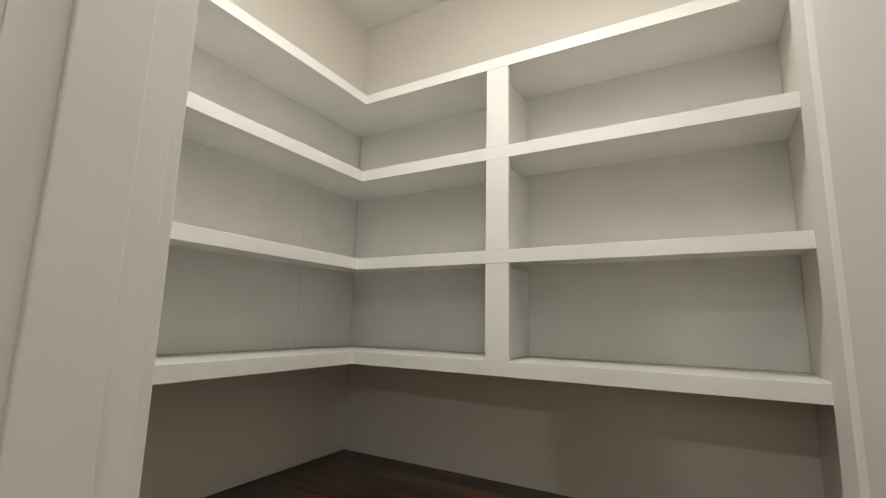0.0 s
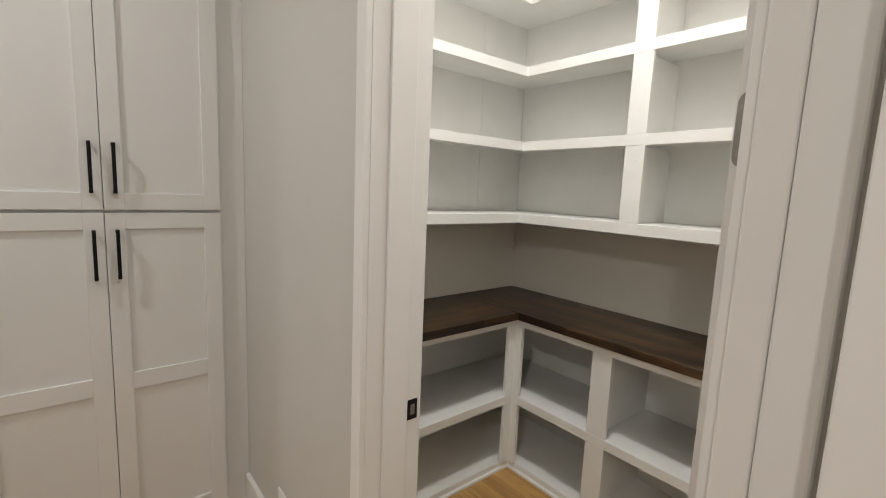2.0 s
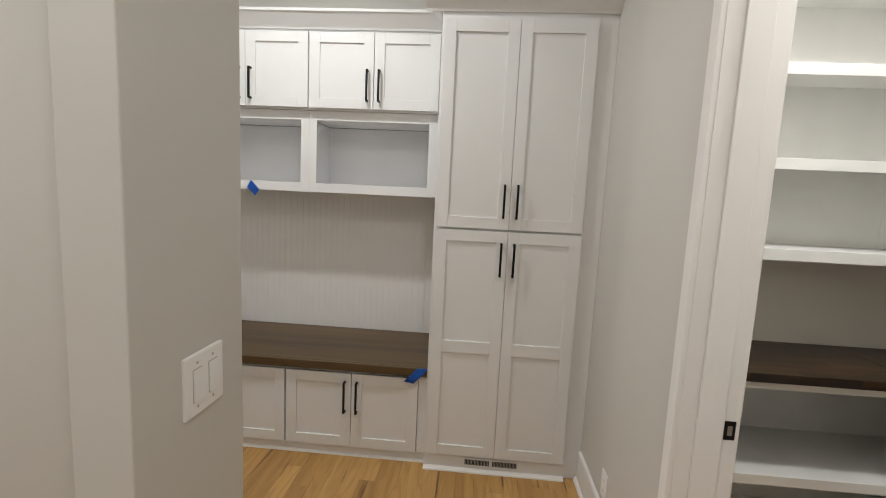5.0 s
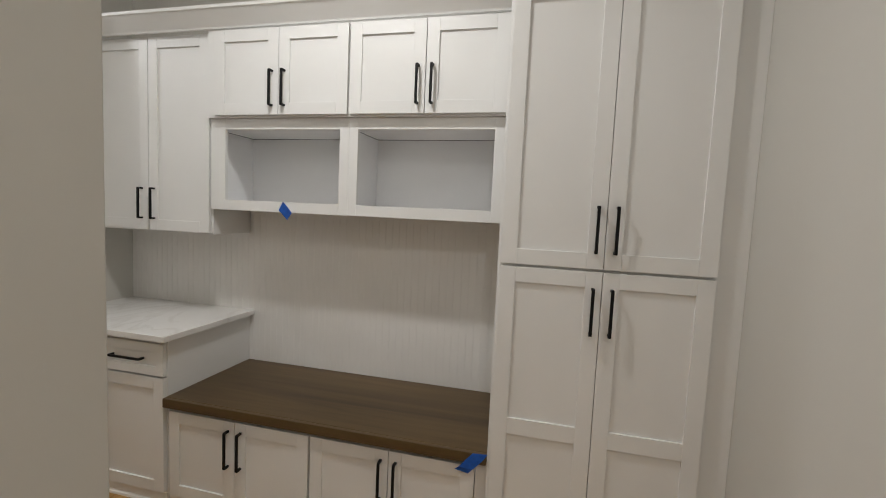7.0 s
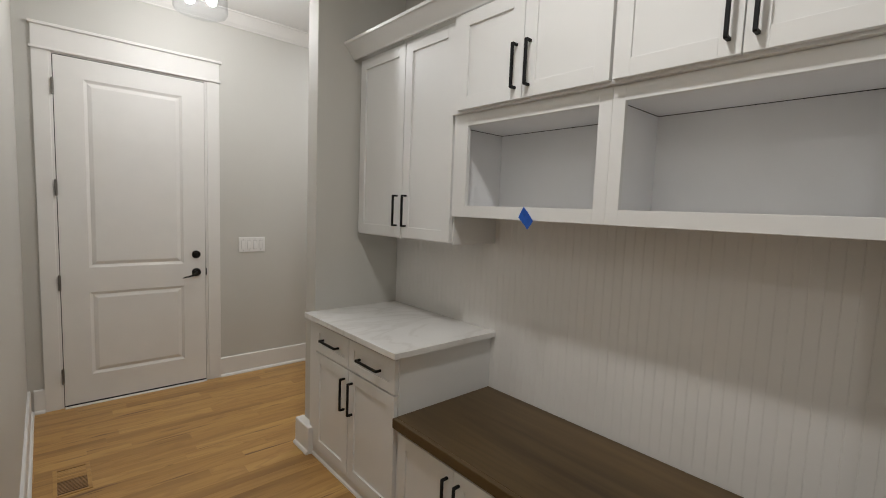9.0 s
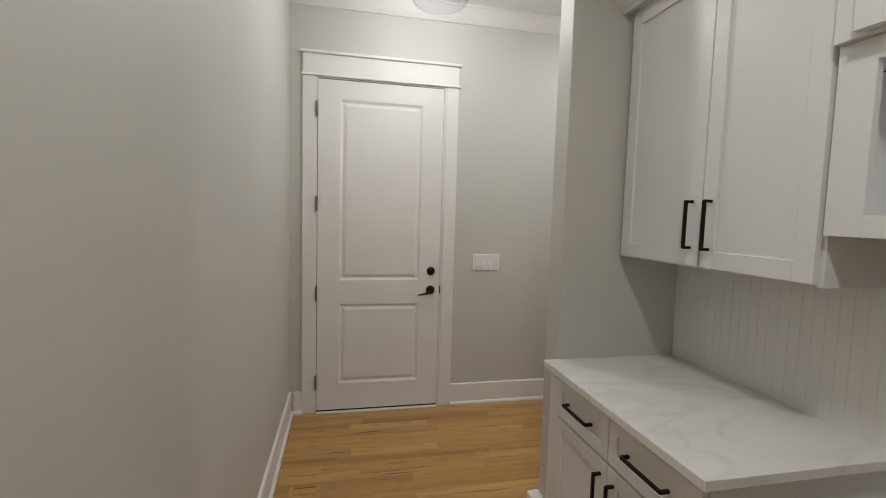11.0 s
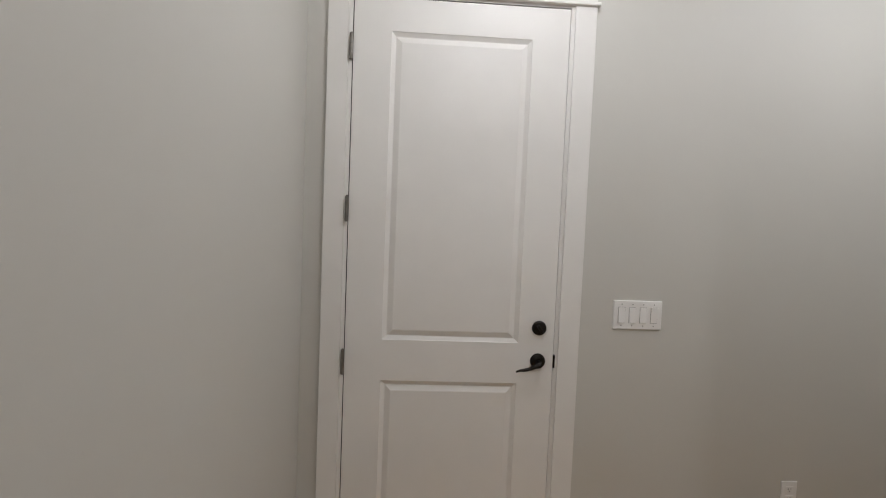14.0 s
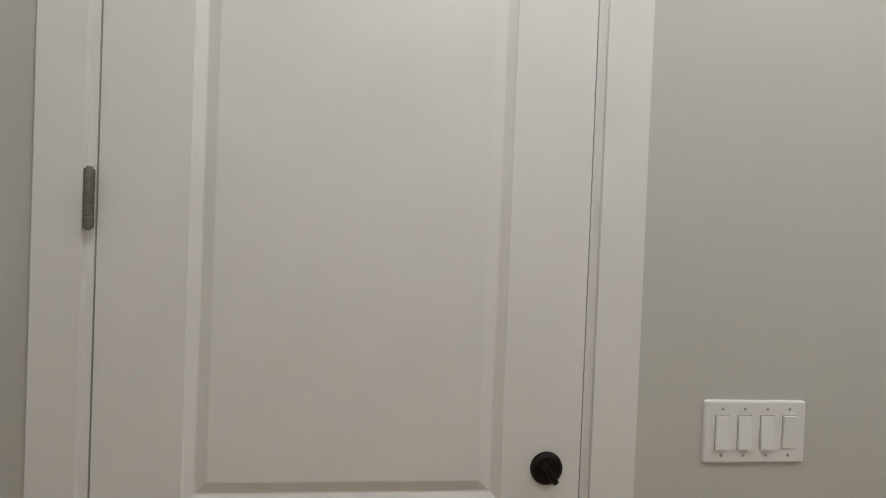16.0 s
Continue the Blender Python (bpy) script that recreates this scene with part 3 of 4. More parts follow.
# pantry door, swung into the pantry
HINGE_Y = 0.472
HINGE = Matrix.Translation((0.127, HINGE_Y, 0.012)) @ pose(0, 0, 0, 0, 0, 88.6)
pd = thing("pantry_door", (0.115, HINGE_Y, 0.0), "white two-panel door standing open inside the pantry", "door", "", "structure")
slab = panel_slab(0.748, 2.43, 0.035, [(0.19, 0.815), (0.99, 2.30)], 0.115)
bmesh.ops.transform(slab, matrix=HINGE @ Matrix.Translation((0, 0.035, 0)), verts=slab.verts)
part("slab", slab, TRIM, pd)
for hz in (0.28, 1.551, 2.2):
    hg = bmesh.new()
    hb = bmesh.new()
    prism(hb, [(-0.033, 0.0480), (0.0042, 0.0480), (0.0042, -0.0480), (-0.033, -0.0480)], 0, 0.0022)
    vs = [e for e in hb.edges if abs(e.verts[0].co.x + 0.033) < 1e-4 and abs(e.verts[1].co.x + 0.033) < 1e-4 and abs(e.verts[0].co.y - e.verts[1].co.y) < 1e-4]
    bmesh.ops.bevel(hb, geom=vs, offset=0.014, segments=6, affect="EDGES", profile=0.5)
    bmesh.ops.transform(hb, matrix=pose(0.1275, HINGE_Y, hz, 90), verts=hb.verts)
    merge(hg, hb)
    for k in (1, 3):
        box(hg, 0.1315, 0.1372, HINGE_Y - 0.0055, HINGE_Y - 0.0032, hz - 0.0485 + k * 0.0194 + 0.0006, hz - 0.0485 + k * 0.0194 + 0.0188)
    hinge = part("hinge", hg, NICKEL, pd, "satin nickel hinge with rounded corners")
    kn = bmesh.new()
    for k in range(5):
        cyl(kn, (0.1374, HINGE_Y - 0.006, hz - 0.0485 + k * 0.0194), (0.1374, HINGE_Y - 0.006, hz - 0.0485 + k * 0.0194 + 0.0190), 0.0046, seg=16, bev=0.0005)
    part("knuckle", kn, NICKEL, hinge)
    for dx, dz in ((-0.0135, 0.0365), (-0.0225, 0.0), (-0.0145, -0.0365)):
        sc = bmesh.new()
        cyl(sc, (0.1275 + dx, HINGE_Y - 0.0018, hz + dz), (0.1275 + dx, HINGE_Y - 0.0032, hz + dz), 0.0046, 0.0038, 18)
        part("screw", sc, NICKEL, hinge)
    cr = bmesh.new()
    for dx, dz in ((-0.0135, 0.0365), (-0.0225, 0.0), (-0.0145, -0.0365)):
        box(cr, 0.1275 + dx - 0.0027, 0.1275 + dx + 0.0027, HINGE_Y - 0.0040, HINGE_Y - 0.0030, hz + dz - 0.0006, hz + dz + 0.0006)
        box(cr, 0.1275 + dx - 0.0006, 0.1275 + dx + 0.0006, HINGE_Y - 0.0041, HINGE_Y - 0.0030, hz + dz - 0.0027, hz + dz + 0.0027)
    part("screw_slots", cr, DARK, hinge)
KY = HINGE_Y + 0.688
for side, kx in ((-1, 0.106), (1, 0.1435)):
    kb = bmesh.new()
    lathe(kb, [(0, 0.060), (0.016, 0.059), (0.025, 0.053), (0.0275, 0.045), (0.024, 0.036), (0.013, 0.030), (0.010, 0.022), (0.011, 0.010), (0.026, 0.007), (0.029, 0.003), (0.029, 0)], pose(kx, KY, 0.880, 0, 90 * side))
    part("knob", kb, BRONZE, pd, "round dark bronze door knob")


# ---- cabinets: all face +x ----
def shaker(parent, name, face, y0, y1, z0, z1, rails=(), stile=0.058, thick=0.021):
    """A shaker front: a recessed panel with its stiles and rails; rails gives the middles of cross rails."""
    g = 0.0009
    y0, y1, z0, z1 = y0 + g, y1 - g, z0 + g, z1 - g
    back = face - thick
    bv = 0.0011
    front = part(name, one(back + 0.002, face - 0.009, y0 + stile - 0.004, y1 - stile + 0.004, z0 + stile - 0.004, z1 - stile + 0.004), CAB, parent)
    part("stile", one(back, face, y0, y0 + stile, z0, z1, bv), CAB, front)
    part("stile", one(back, face, y1 - stile, y1, z0, z1, bv), CAB, front)
    part("rail", one(back, face, y0 + stile, y1 - stile, z0, z0 + stile, bv), CAB, front)
    part("rail", one(back, face, y0 + stile, y1 - stile, z1 - stile, z1, bv), CAB, front)
    for r in rails:
        part("rail", one(back, face, y0 + stile, y1 - stile, r - stile * 0.56, r + stile * 0.56, bv), CAB, front)
    return front


def bar_pull(length, m):
    """A black bar pull with square ends: outward along x, its length along z, placed by m."""
    d, w = 0.034, 0.0055
    outline = [(0, 0), (d - 0.004, 0), (d, 0.004), (d, length - 0.004), (d - 0.004, length), (0, length), (0, length - 0.010), (d - 0.011, length - 0.010),
               (d - 0.010, length - 0.011), (d - 0.010, 0.011), (d - 0.011, 0.010), (0, 0.010)]
    tmp = bmesh.new()
    f = tmp.faces.new([tmp.verts.new((u - 0.0005, -w, v)) for u, v in outline])
    r = bmesh.ops.extrude_face_region(tmp, geom=[f])
    bmesh.ops.translate(tmp, vec=(0, 2 * w, 0), verts=[v for v in r["geom"] if isinstance(v, bmesh.types.BMVert)])
    bmesh.ops.recalc_face_normals(tmp, faces=tmp.faces)
    bmesh.ops.bevel(tmp, geom=tmp.edges[:], offset=0.0012, segments=2, affect="EDGES", profile=0.5)
    bmesh.ops.transform(tmp, matrix=m, verts=tmp.verts)
    return tmp


def pull(parent, face, y, z0, z1):
    return part("handle", bar_pull(z1 - z0, pose(face, y, z0)), BLACK, parent, "matt black bar pull")


def pull_flat(parent, face, y0, y1, z):
    return part("handle", bar_pull(y1 - y0, pose(face, y0, z) @ pose(0, 0, 0, -90)), BLACK, parent, "matt black bar pull")


WALL_GAP = CAB_X + 0.012      # face of the beadboard

# tall pantry cabinet
TF = -1.618
tall = thing("tall_cabinet", (-1.95, -0.12, 0), "tall white shaker cabinet with four doors and black pulls", "cabinet")
part("body", one(WALL_GAP + 0.002, TF - 0.0225, -0.503, 0.262, 0.0, 2.40, 0.001), CAB, tall)
part("toe_kick", run(bmesh.new(), [(0, 0), (0.034, 0), (0.032, 0.007), (0.022, 0.013), (0.008, 0.015), (0.006, 0.085), (0, 0.085)], (TF - 0.0225, -0.503, 0), (TF - 0.0225, 0.262, 0), (1, 0, 0)), TRIM, tall)
part("filler", one(TF - 0.05, TF - 0.026, 0.2625, P0, 0.0, 2.40, 0.001), CAB, tall)
for a, b, hy in ((-0.490, -0.1178, -0.149), (-0.1172, 0.252, -0.083)):
    d = shaker(tall, "door", TF, a, b, 0.089, 1.331, (0.706,))
    pull(d, TF, hy, 1.098, 1.272)
    d = shaker(tall, "door", TF, a, b, 1.340, 2.362)
    pull(d, TF, hy, 1.398, 1.570)
reg = thing("toe_kick_register", (TF, -0.135, 0.045), "narrow white slotted heating register in the toe kick", "register")
rb = bmesh.new()
box(rb, TF - 0.0105, TF - 0.006, -0.285, 0.016, 0.034, 0.076, 0.001)
part("frame", rb, TRIM, reg)
for k in range(36):
    y = -0.274 + k * 0.0079
    if 16 < k < 19:
        continue
    part("slot", one(TF - 0.0065, TF - 0.0052, y, y + 0.0062, 0.040, 0.070), DARK, reg)

# bench cabinets
BF = -1.655
for y0, y1, split, name in ((-2.088, -1.306, -1.697, "a"), (-1.306, -0.504, -0.927, "b")):
    cab = thing("bench_cabinet", (-1.97, (y0 + y1) / 2, 0), "low white shaker cabinet under the wooden bench top", "cabinet", "bench cabinets")
    part("body", one(WALL_GAP + 0.002, BF - 0.0225, y0 + 0.0005, y1 - 0.0005, 0.0, 0.517, 0.001), CAB, cab)
    part("toe_kick", run(bmesh.new(), [(0, 0), (0.014, 0), (0.013, 0.007), (0.008, 0.012), (0.003, 0.014), (0.002, 0.056), (0, 0.056)], (BF - 0.0225, y0 + 0.0005, 0), (BF - 0.0225, y1 - 0.0005, 0), (1, 0, 0)), TRIM, cab)
    ya, yb = (-2.072, -1.311) if name == "a" else (-1.301, -0.552)
    d = shaker(cab, "door", BF, ya, split - 0.001, 0.061, 0.494)
    pull(d, BF, split - 0.034, 0.270, 0.452)
    d = shaker(cab, "door", BF, split + 0.001, yb, 0.061, 0.494)
    pull(d, BF, split + 0.034, 0.270, 0.452)
    if name == "b":
        part("filler", one(BF - 0.022, BF - 0.006, -0.550, -0.5045, 0.061, 0.517, 0.001), CAB, cab)
bench = thing("wooden_bench", (-1.95, -1.3, 0.5175), "brown stained wooden bench slab between white cabinets", "bench")
part("board", one(WALL_GAP + 0.0065, -1.6565, -2.0905, -0.5055, 0.5175, 0.561, 0.002), BENCH_WOOD, bench)
# dark filler in place of the shade inside the open gap at the back
part("gap_shade", one(WALL_GAP + 0.0005, WALL_GAP + 0.006, -2.090, -0.506, 0.5178, 0.549), DARK, bench)
part("front_edge", one(-1.656, -1.634, -2.0905, -0.5055, 0.5155, 0.561, 0.003), BENCH_WOOD, bench)


# drawer base with quartz
QF = -1.648
base = thing("base_cabinet", (-1.97, -2.53, 0), "white shaker base cabinet with two drawers and two doors", "cabinet")
part("body", one(WALL_GAP + 0.002, QF - 0.0225, -2.975, -2.0925, 0.0, 0.8425, 0.001), CAB, base)
part("toe_kick", run(bmesh.new(), [(0, 0), (0.020, 0), (0.018, 0.012), (0.010, 0.018), (0.008, 0.060), (0, 0.060)], (QF - 0.0225, -2.975, 0), (QF - 0.0225, -2.0925, 0), (1, 0, 0)), TRIM, base)
part("filler", one(QF - 0.022, QF - 0.008, COL_Y1 + 0.001, -2.915, 0.061, 0.8425, 0.001), CAB, base)
for a, b, hy, h0, h1 in ((-2.910, -2.518, -2.553, -2.805, -2.620), (-2.514, -2.098, -2.472, -2.405, -2.210)):
    d = shaker(base, "drawer", QF, a, b, 0.660, 0.822, stile=0.046)
    pull_flat(d, QF, h0, h1, 0.744)
    d = shaker(base, "door", QF, a, b, 0.066, 0.652)
    pull(d, QF, hy, 0.424, 0.602)
tagged(part("quartz_counter", one(WALL_GAP + 0.001, -1.616, COL_Y1 + 0.001, -2.058, 0.843, 0.873, 0.0025), QUARTZ), "white veined quartz countertop on the base cabinet", "countertop")

# upper cabinets
UL = -1.95
up = thing("wall_cabinet", (-2.12, -2.54, 1.345), "white shaker wall cabinet with two tall doors above the quartz", "cabinet")
part("body", one(WALL_GAP + 0.002, UL - 0.0225, COL_Y1 + 0.002, -2.095, 1.345, 2.40, 0.001), CAB, up)
for a, b, hy in ((-2.960, -2.506, -2.548), (-2.502, -2.106, -2.464)):
    d = shaker(up, "door", UL, a, b, 1.352, 2.394)
    pull(d, UL, hy, 1.412, 1.586)

UF, CF = -1.905, -1.950
for y0, y1, split, o0, o1 in ((-2.092, -1.2965, -1.662, -2.004, -1.346), (-1.296, -0.5045, -0.907, -1.250, -0.585)):
    up = thing("open_wall_cabinet", (-2.12, (y0 + y1) / 2, 1.483), "white wall cabinet with two doors over an open cubby", "cabinet", "cubby wall cabinets")
    part("body", one(WALL_GAP + 0.002, UF - 0.0225, y0, y1, 1.958, 2.40, 0.001), CAB, up)
    t = 0.018
    for name, q in (("side_panel", (y0, y0 + t, 1.484, 1.957)), ("side_panel", (y1 - t, y1, 1.484, 1.957)), ("bottom_panel", (y0 + t, y1 - t, 1.511, 1.529)), ("top_panel", (y0 + t, y1 - t, 1.905, 1.923))):
        part(name, one(WALL_GAP + 0.002, CF - 0.02, *q), CAB_IN, up)
    part("back_panel", one(WALL_GAP + 0.002, WALL_GAP + 0.010, y0 + t, y1 - t, 1.529, 1.9035), CAB_IN, up)
    for q in ((WALL_GAP + 0.010, CF - 0.0205, y0 + t, y0 + t + 0.0012), (WALL_GAP + 0.010, CF - 0.0205, y1 - t - 0.0012, y1 - t), (WALL_GAP + 0.010, WALL_GAP + 0.0112, y0 + t + 0.0013, y1 - t - 0.0013)):
        part("top_joint", one(*q, 1.9026, 1.9048), DARK, up, "dark open joint under the cubby top")
    part("frame_stile", one(CF - 0.02, CF, y0, o0, 1.4835, 1.957, 0.001), CAB, up)
    part("frame_stile", one(CF - 0.02, CF, o1, y1, 1.4835, 1.957, 0.001), CAB, up)
    part("frame_rail", one(CF - 0.02, CF, o0, o1, 1.4835, 1.537, 0.001), CAB, up)
    part("frame_rail", one(CF - 0.02, CF, o0, o1, 1.903, 1.957, 0.001), CAB, up)
    a, b = (-2.034, -1.290) if y0 < -2 else (-1.280, -0.533)
    d = shaker(up, "door", UF, a, split - 0.001, 1.966, 2.386)
    pull(d, UF, split - 0.034, 2.006, 2.182)
    d = shaker(up, "door", UF, split + 0.001, b, 1.966, 2.386)
    pull(d, UF, split + 0.034, 2.006, 2.182)

CAB_CROWN = [(0, 0), (0.012, 0), (0.016, 0.008), (0.070, 0.070), (0.078, 0.074), (0.080, 0.088), (0, 0.088)]
structure("cabinet_crown", run(bmesh.new(), CAB_CROWN, (UF - 0.0225, COL_Y1 + 0.001, 2.4005), (UF - 0.0225, -0.504, 2.4005), (1, 0, 0)), CAB, "white crown moulding along the top of the cabinets", "crown moulding")
structure("cabinet_crown_tall", run(bmesh.new(), CAB_CROWN, (TF - 0.0225, -0.585, 2.4005), (TF - 0.0225, P0 - 0.001, 2.4005), (1, 0, 0)), CAB, "white crown moulding along the top of the tall cabinet", "crown moulding")
structure("cabinet_crown_return", run(bmesh.new(), CAB_CROWN, (WALL_GAP, -0.503, 2.4010), (TF - 0.024, -0.503, 2.4010), (0, -1, 0)), CAB, "white crown moulding returning to the wall", "crown moulding")

# beadboard
bead = thing("beadboard", (CAB_X, -1.75, 0.56), "white painted beadboard panelling behind the bench and counter", "wall panel", "", "structure")
y = -2.999
while y < -0.506:
    y1 = min(y + 0.0405, -0.5045)
    seam = 0.002 if abs(y1 + 0.82) < 0.021 else 0.0
    bm = bmesh.new()
    box(bm, CAB_X + 0.0005, WALL_GAP, y + 0.0030, y1 - 0.0004 - seam, 0.55, 1.52, 0.0011)
    cyl(bm, (WALL_GAP - 0.0013, y + 0.0018, 0.55), (WALL_GAP - 0.0013, y + 0.0018, 1.52), 0.0019, seg=8)
    part("board", bm, BEAD, bead)
    y = y1
part("backing", one(CAB_X + 0.0002, WALL_GAP - 0.0011, -2.998, -0.505, 0.55, 1.52), BEAD, bead)

# ---- pantry shelving ----
def corner_shelf(parent, name, fx, fy, z0, z1, mat, edge, end_x, south):
    """An L of shelf along the west and north walls, with a deeper front edge."""
    bm = bmesh.new()
    prism(bm, [(PW, south), (fx - 0.019, south), (fx - 0.019, fy + 0.019), (end_x, fy + 0.019), (end_x, PN), (PW, PN)], z1 - 0.019, z1, 0.0)
    ob = part(name, bm, mat, parent)
    bm = bmesh.new()
    prism(bm, [(fx - 0.0188, south), (fx, south), (fx, fy), (end_x, fy), (end_x, fy + 0.0188), (fx - 0.0188, fy + 0.0188)], z1 - edge, z1 + 0.0015, 0.0015)
    part("front_edge", bm, mat, ob)
    return ob


SX, SY = -1.29, 1.647
SOUTH = P1 + 0.001
upper = thing("pantry_wall_shelves", (-1.3, 1.7, 1.295), "white painted corner pantry shelves, empty, above the counter", "shelves")
for z0, z1 in ((1.297, 1.345), (1.675, 1.72), (2.052, 2.097), (2.403, 2.443)):
    corner_shelf(upper, "shelf", SX, SY, z0, z1, SHELF, z1 - z0, PE - 0.001, SOUTH)
for x0, x1 in ((-0.716, -0.630),):
    for za, zb in ((1.3468, 1.6748), (1.7218, 2.0518), (2.0988, 2.4028)):
        part("post", one(x0, x1, SY + 0.0005, SY + 0.019, za, zb, 0.0012), SHELF, upper)
        part("partition", one(x0 + 0.03, x0 + 0.05, SY + 0.0192, PN - 0.0075, za, zb - 0.0005), SHELF, upper)
for za, zb in ((1.3468, 1.7017), (1.7218, 2.0787), (2.0988, 2.4247)):
    part("back_board", one(PW + 0.0005, PW + 0.006, SY - 0.03, PN - 0.0075, za, zb - 0.0005), SHELF, upper)
    part("back_board", one(PW + 0.0005, PW + 0.0045, SOUTH, SY - 0.0301, za, zb - 0.0005), SHELF, upper)
    part("back_board", one(PW + 0.0075, PE - 0.001, PN - 0.007, PN - 0.0005, za, zb - 0.0005), SHELF, upper)
part("cleat", one(PW + 0.0005, PW + 0.019, SOUTH, PN - 0.001, 1.262, 1.3255, 0.001), SHELF, upper)
part("cleat", one(PW + 0.02, PE - 0.002, PN - 0.019, PN - 0.0005, 1.262, 1.3255, 0.001), SHELF, upper)

LX, LY = -1.15, 1.522
lower = thing("pantry_base_shelves", (-1.2, 1.6, 0), "white painted corner base shelves, empty, under the dark counter", "shelves")
corner_shelf(lower, "shelf", LX, LY, 0.370, 0.412, SHELF, 0.042, PE - 0.001, SOUTH)
bm = bmesh.new()
prism(bm, [(LX - 0.0188, SOUTH), (LX, SOUTH), (LX, LY), (PE - 0.001, LY), (PE - 0.001, LY + 0.0188), (LX - 0.0188, LY + 0.0188)], 0.787, 0.823, 0.001)
part("top_rail", bm, SHELF, lower)
bm = bmesh.new()
prism(bm, [(PW, SOUTH), (LX - 0.019, SOUTH), (LX - 0.019, LY + 0.019), (PE - 0.001, LY + 0.019), (PE - 0.001, PN), (PW, PN)], 0.02, 0.038)
part("bottom_board", bm, SHELF, lower)
part("base_moulding", run(bmesh.new(), [(0, 0), (0.016, 0), (0.015, 0.010), (0.006, 0.018), (0.004, 0.042), (0, 0.042)], (LX - 0.019, SOUTH, 0), (LX - 0.019, LY + 0.019, 0), (1, 0, 0)), SHELF, lower)
part("base_moulding", run(bmesh.new(), [(0, 0), (0.016, 0), (0.015, 0.010), (0.006, 0.018), (0.004, 0.042), (0, 0.042)], (LX - 0.019, LY + 0.019, 0), (PE - 0.002, LY + 0.019, 0), (0, -1, 0)), SHELF, lower)
for za, zb in ((0.0385, 0.3698), (0.4138, 0.7868)):
    bm = bmesh.new()
    prism(bm, [(LX - 0.0185, LY - 0.05), (LX - 0.0003, LY - 0.05), (LX - 0.0003, LY + 0.0003), (LX + 0.042, LY + 0.0003), (LX + 0.042, LY + 0.0185), (LX - 0.0185, LY + 0.0185)], za, zb, 0.0008)
    part("corner_post", bm, SHELF, lower)
    for x0, x1 in ((-0.708, -0.616),):
        part("post", one(x0, x1, LY + 0.0005, LY + 0.019, za, zb, 0.0012), SHELF, lower)
        part("partition", one(x0 + 0.03, x0 + 0.05, LY + 0.0192, PN - 0.0075, za, zb - 0.0005), SHELF, lower)
for za, zb in ((0.0385, 0.3937), (0.4138, 0.8233)):
    part("back_board", one(PW + 0.0005, PW + 0.007, SOUTH, PN - 0.0075, za, zb - 0.0005), SHELF, lower)
    part("back_board", one(PW + 0.0075, PE - 0.001, PN - 0.007, PN - 0.0005, za, zb - 0.0005), SHELF, lower)
CX, CY = -1.118, 1.498
counter = thing("pantry_counter", (-1.3, 1.7, 0.81), "dark stained butcher block corner counter on white shelves", "countertop")
part("top_north", one(PW + 0.001, PE - 0.001, CY, PN - 0.001, 0.8235, 0.861, 0.003), COUNTER_WOOD, counter)
part("top_west", one(PW + 0.001, CX, SOUTH, CY - 0.0004, 0.8235, 0.861, 0.003), COUNTER_WOOD_Y, counter)


# ---- lamps ----
pl = thing("pantry_ceiling_light", (PLX, PLY, HALL_CEIL), "round flush ceiling light in the pantry, switched on", "ceiling light")
part("pan", cyl(bmesh.new(), (PLX, PLY, HALL_CEIL - 0.03), (PLX, PLY, HALL_CEIL - 0.0005), 0.10, seg=48, bev=0.003), TRIM, pl)
part("lens", cyl(bmesh.new(), (PLX, PLY, HALL_CEIL - 0.055), (PLX, PLY, HALL_CEIL - 0.0305), 0.085, 0.095, 48), GLOW, pl)



def drum_light(x, y):
    """A clear glass drum with two bulbs on a short stem."""
    vl = thing("glass_ceiling_light", (x, y, 2.66), "clear glass drum ceiling light with two glowing bulbs", "ceiling light")
    part("canopy", lathe(bmesh.new(), [(0, -0.03), (0.06, -0.028), (0.068, -0.015), (0.07, 0)], pose(x, y, HALL_CEIL - 0.0005)), NICKEL, vl)
    part("stem", cyl(bmesh.new(), (x, y, 2.885), (x, y, HALL_CEIL - 0.025), 0.008, seg=16), NICKEL, vl)
    drum = [(0.02, 0.235), (0.10, 0.230), (0.132, 0.21), (0.140, 0.18), (0.143, 0.02), (0.135, 0.004), (0.12, 0.0), (0, 0.0), (0, 0.003), (0.12, 0.003), (0.132, 0.007), (0.140, 0.022), (0.137, 0.178), (0.13, 0.206), (0.10, 0.226), (0.02, 0.231), (0.02, 0.235)]
    g = part("glass_drum", lathe(bmesh.new(), drum, pose(x, y, 2.668) @ Matrix.Diagonal((1.07, 1.07, 1, 1)), 48), GLASS, vl, "clear glass drum")
    g.visible_shadow = False
    for dx, dy in ((-0.055, 0.03), (0.055, -0.03)):
        part("bulb", lathe(bmesh.new(), [(0, -0.05), (0.018, -0.046), (0.029, -0.03), (0.030, -0.012), (0.022, 0.012), (0.014, 0.03), (0.013, 0.045), (0, 0.045)], pose(x + dx, y + dy, 2.770), 24), BULB, vl, "glowing bulb")
        part("socket", cyl(bmesh.new(), (x + dx, y + dy, 2.815), (x + dx, y + dy, 2.890), 0.016, seg=16), NICKEL, vl)
    return vl


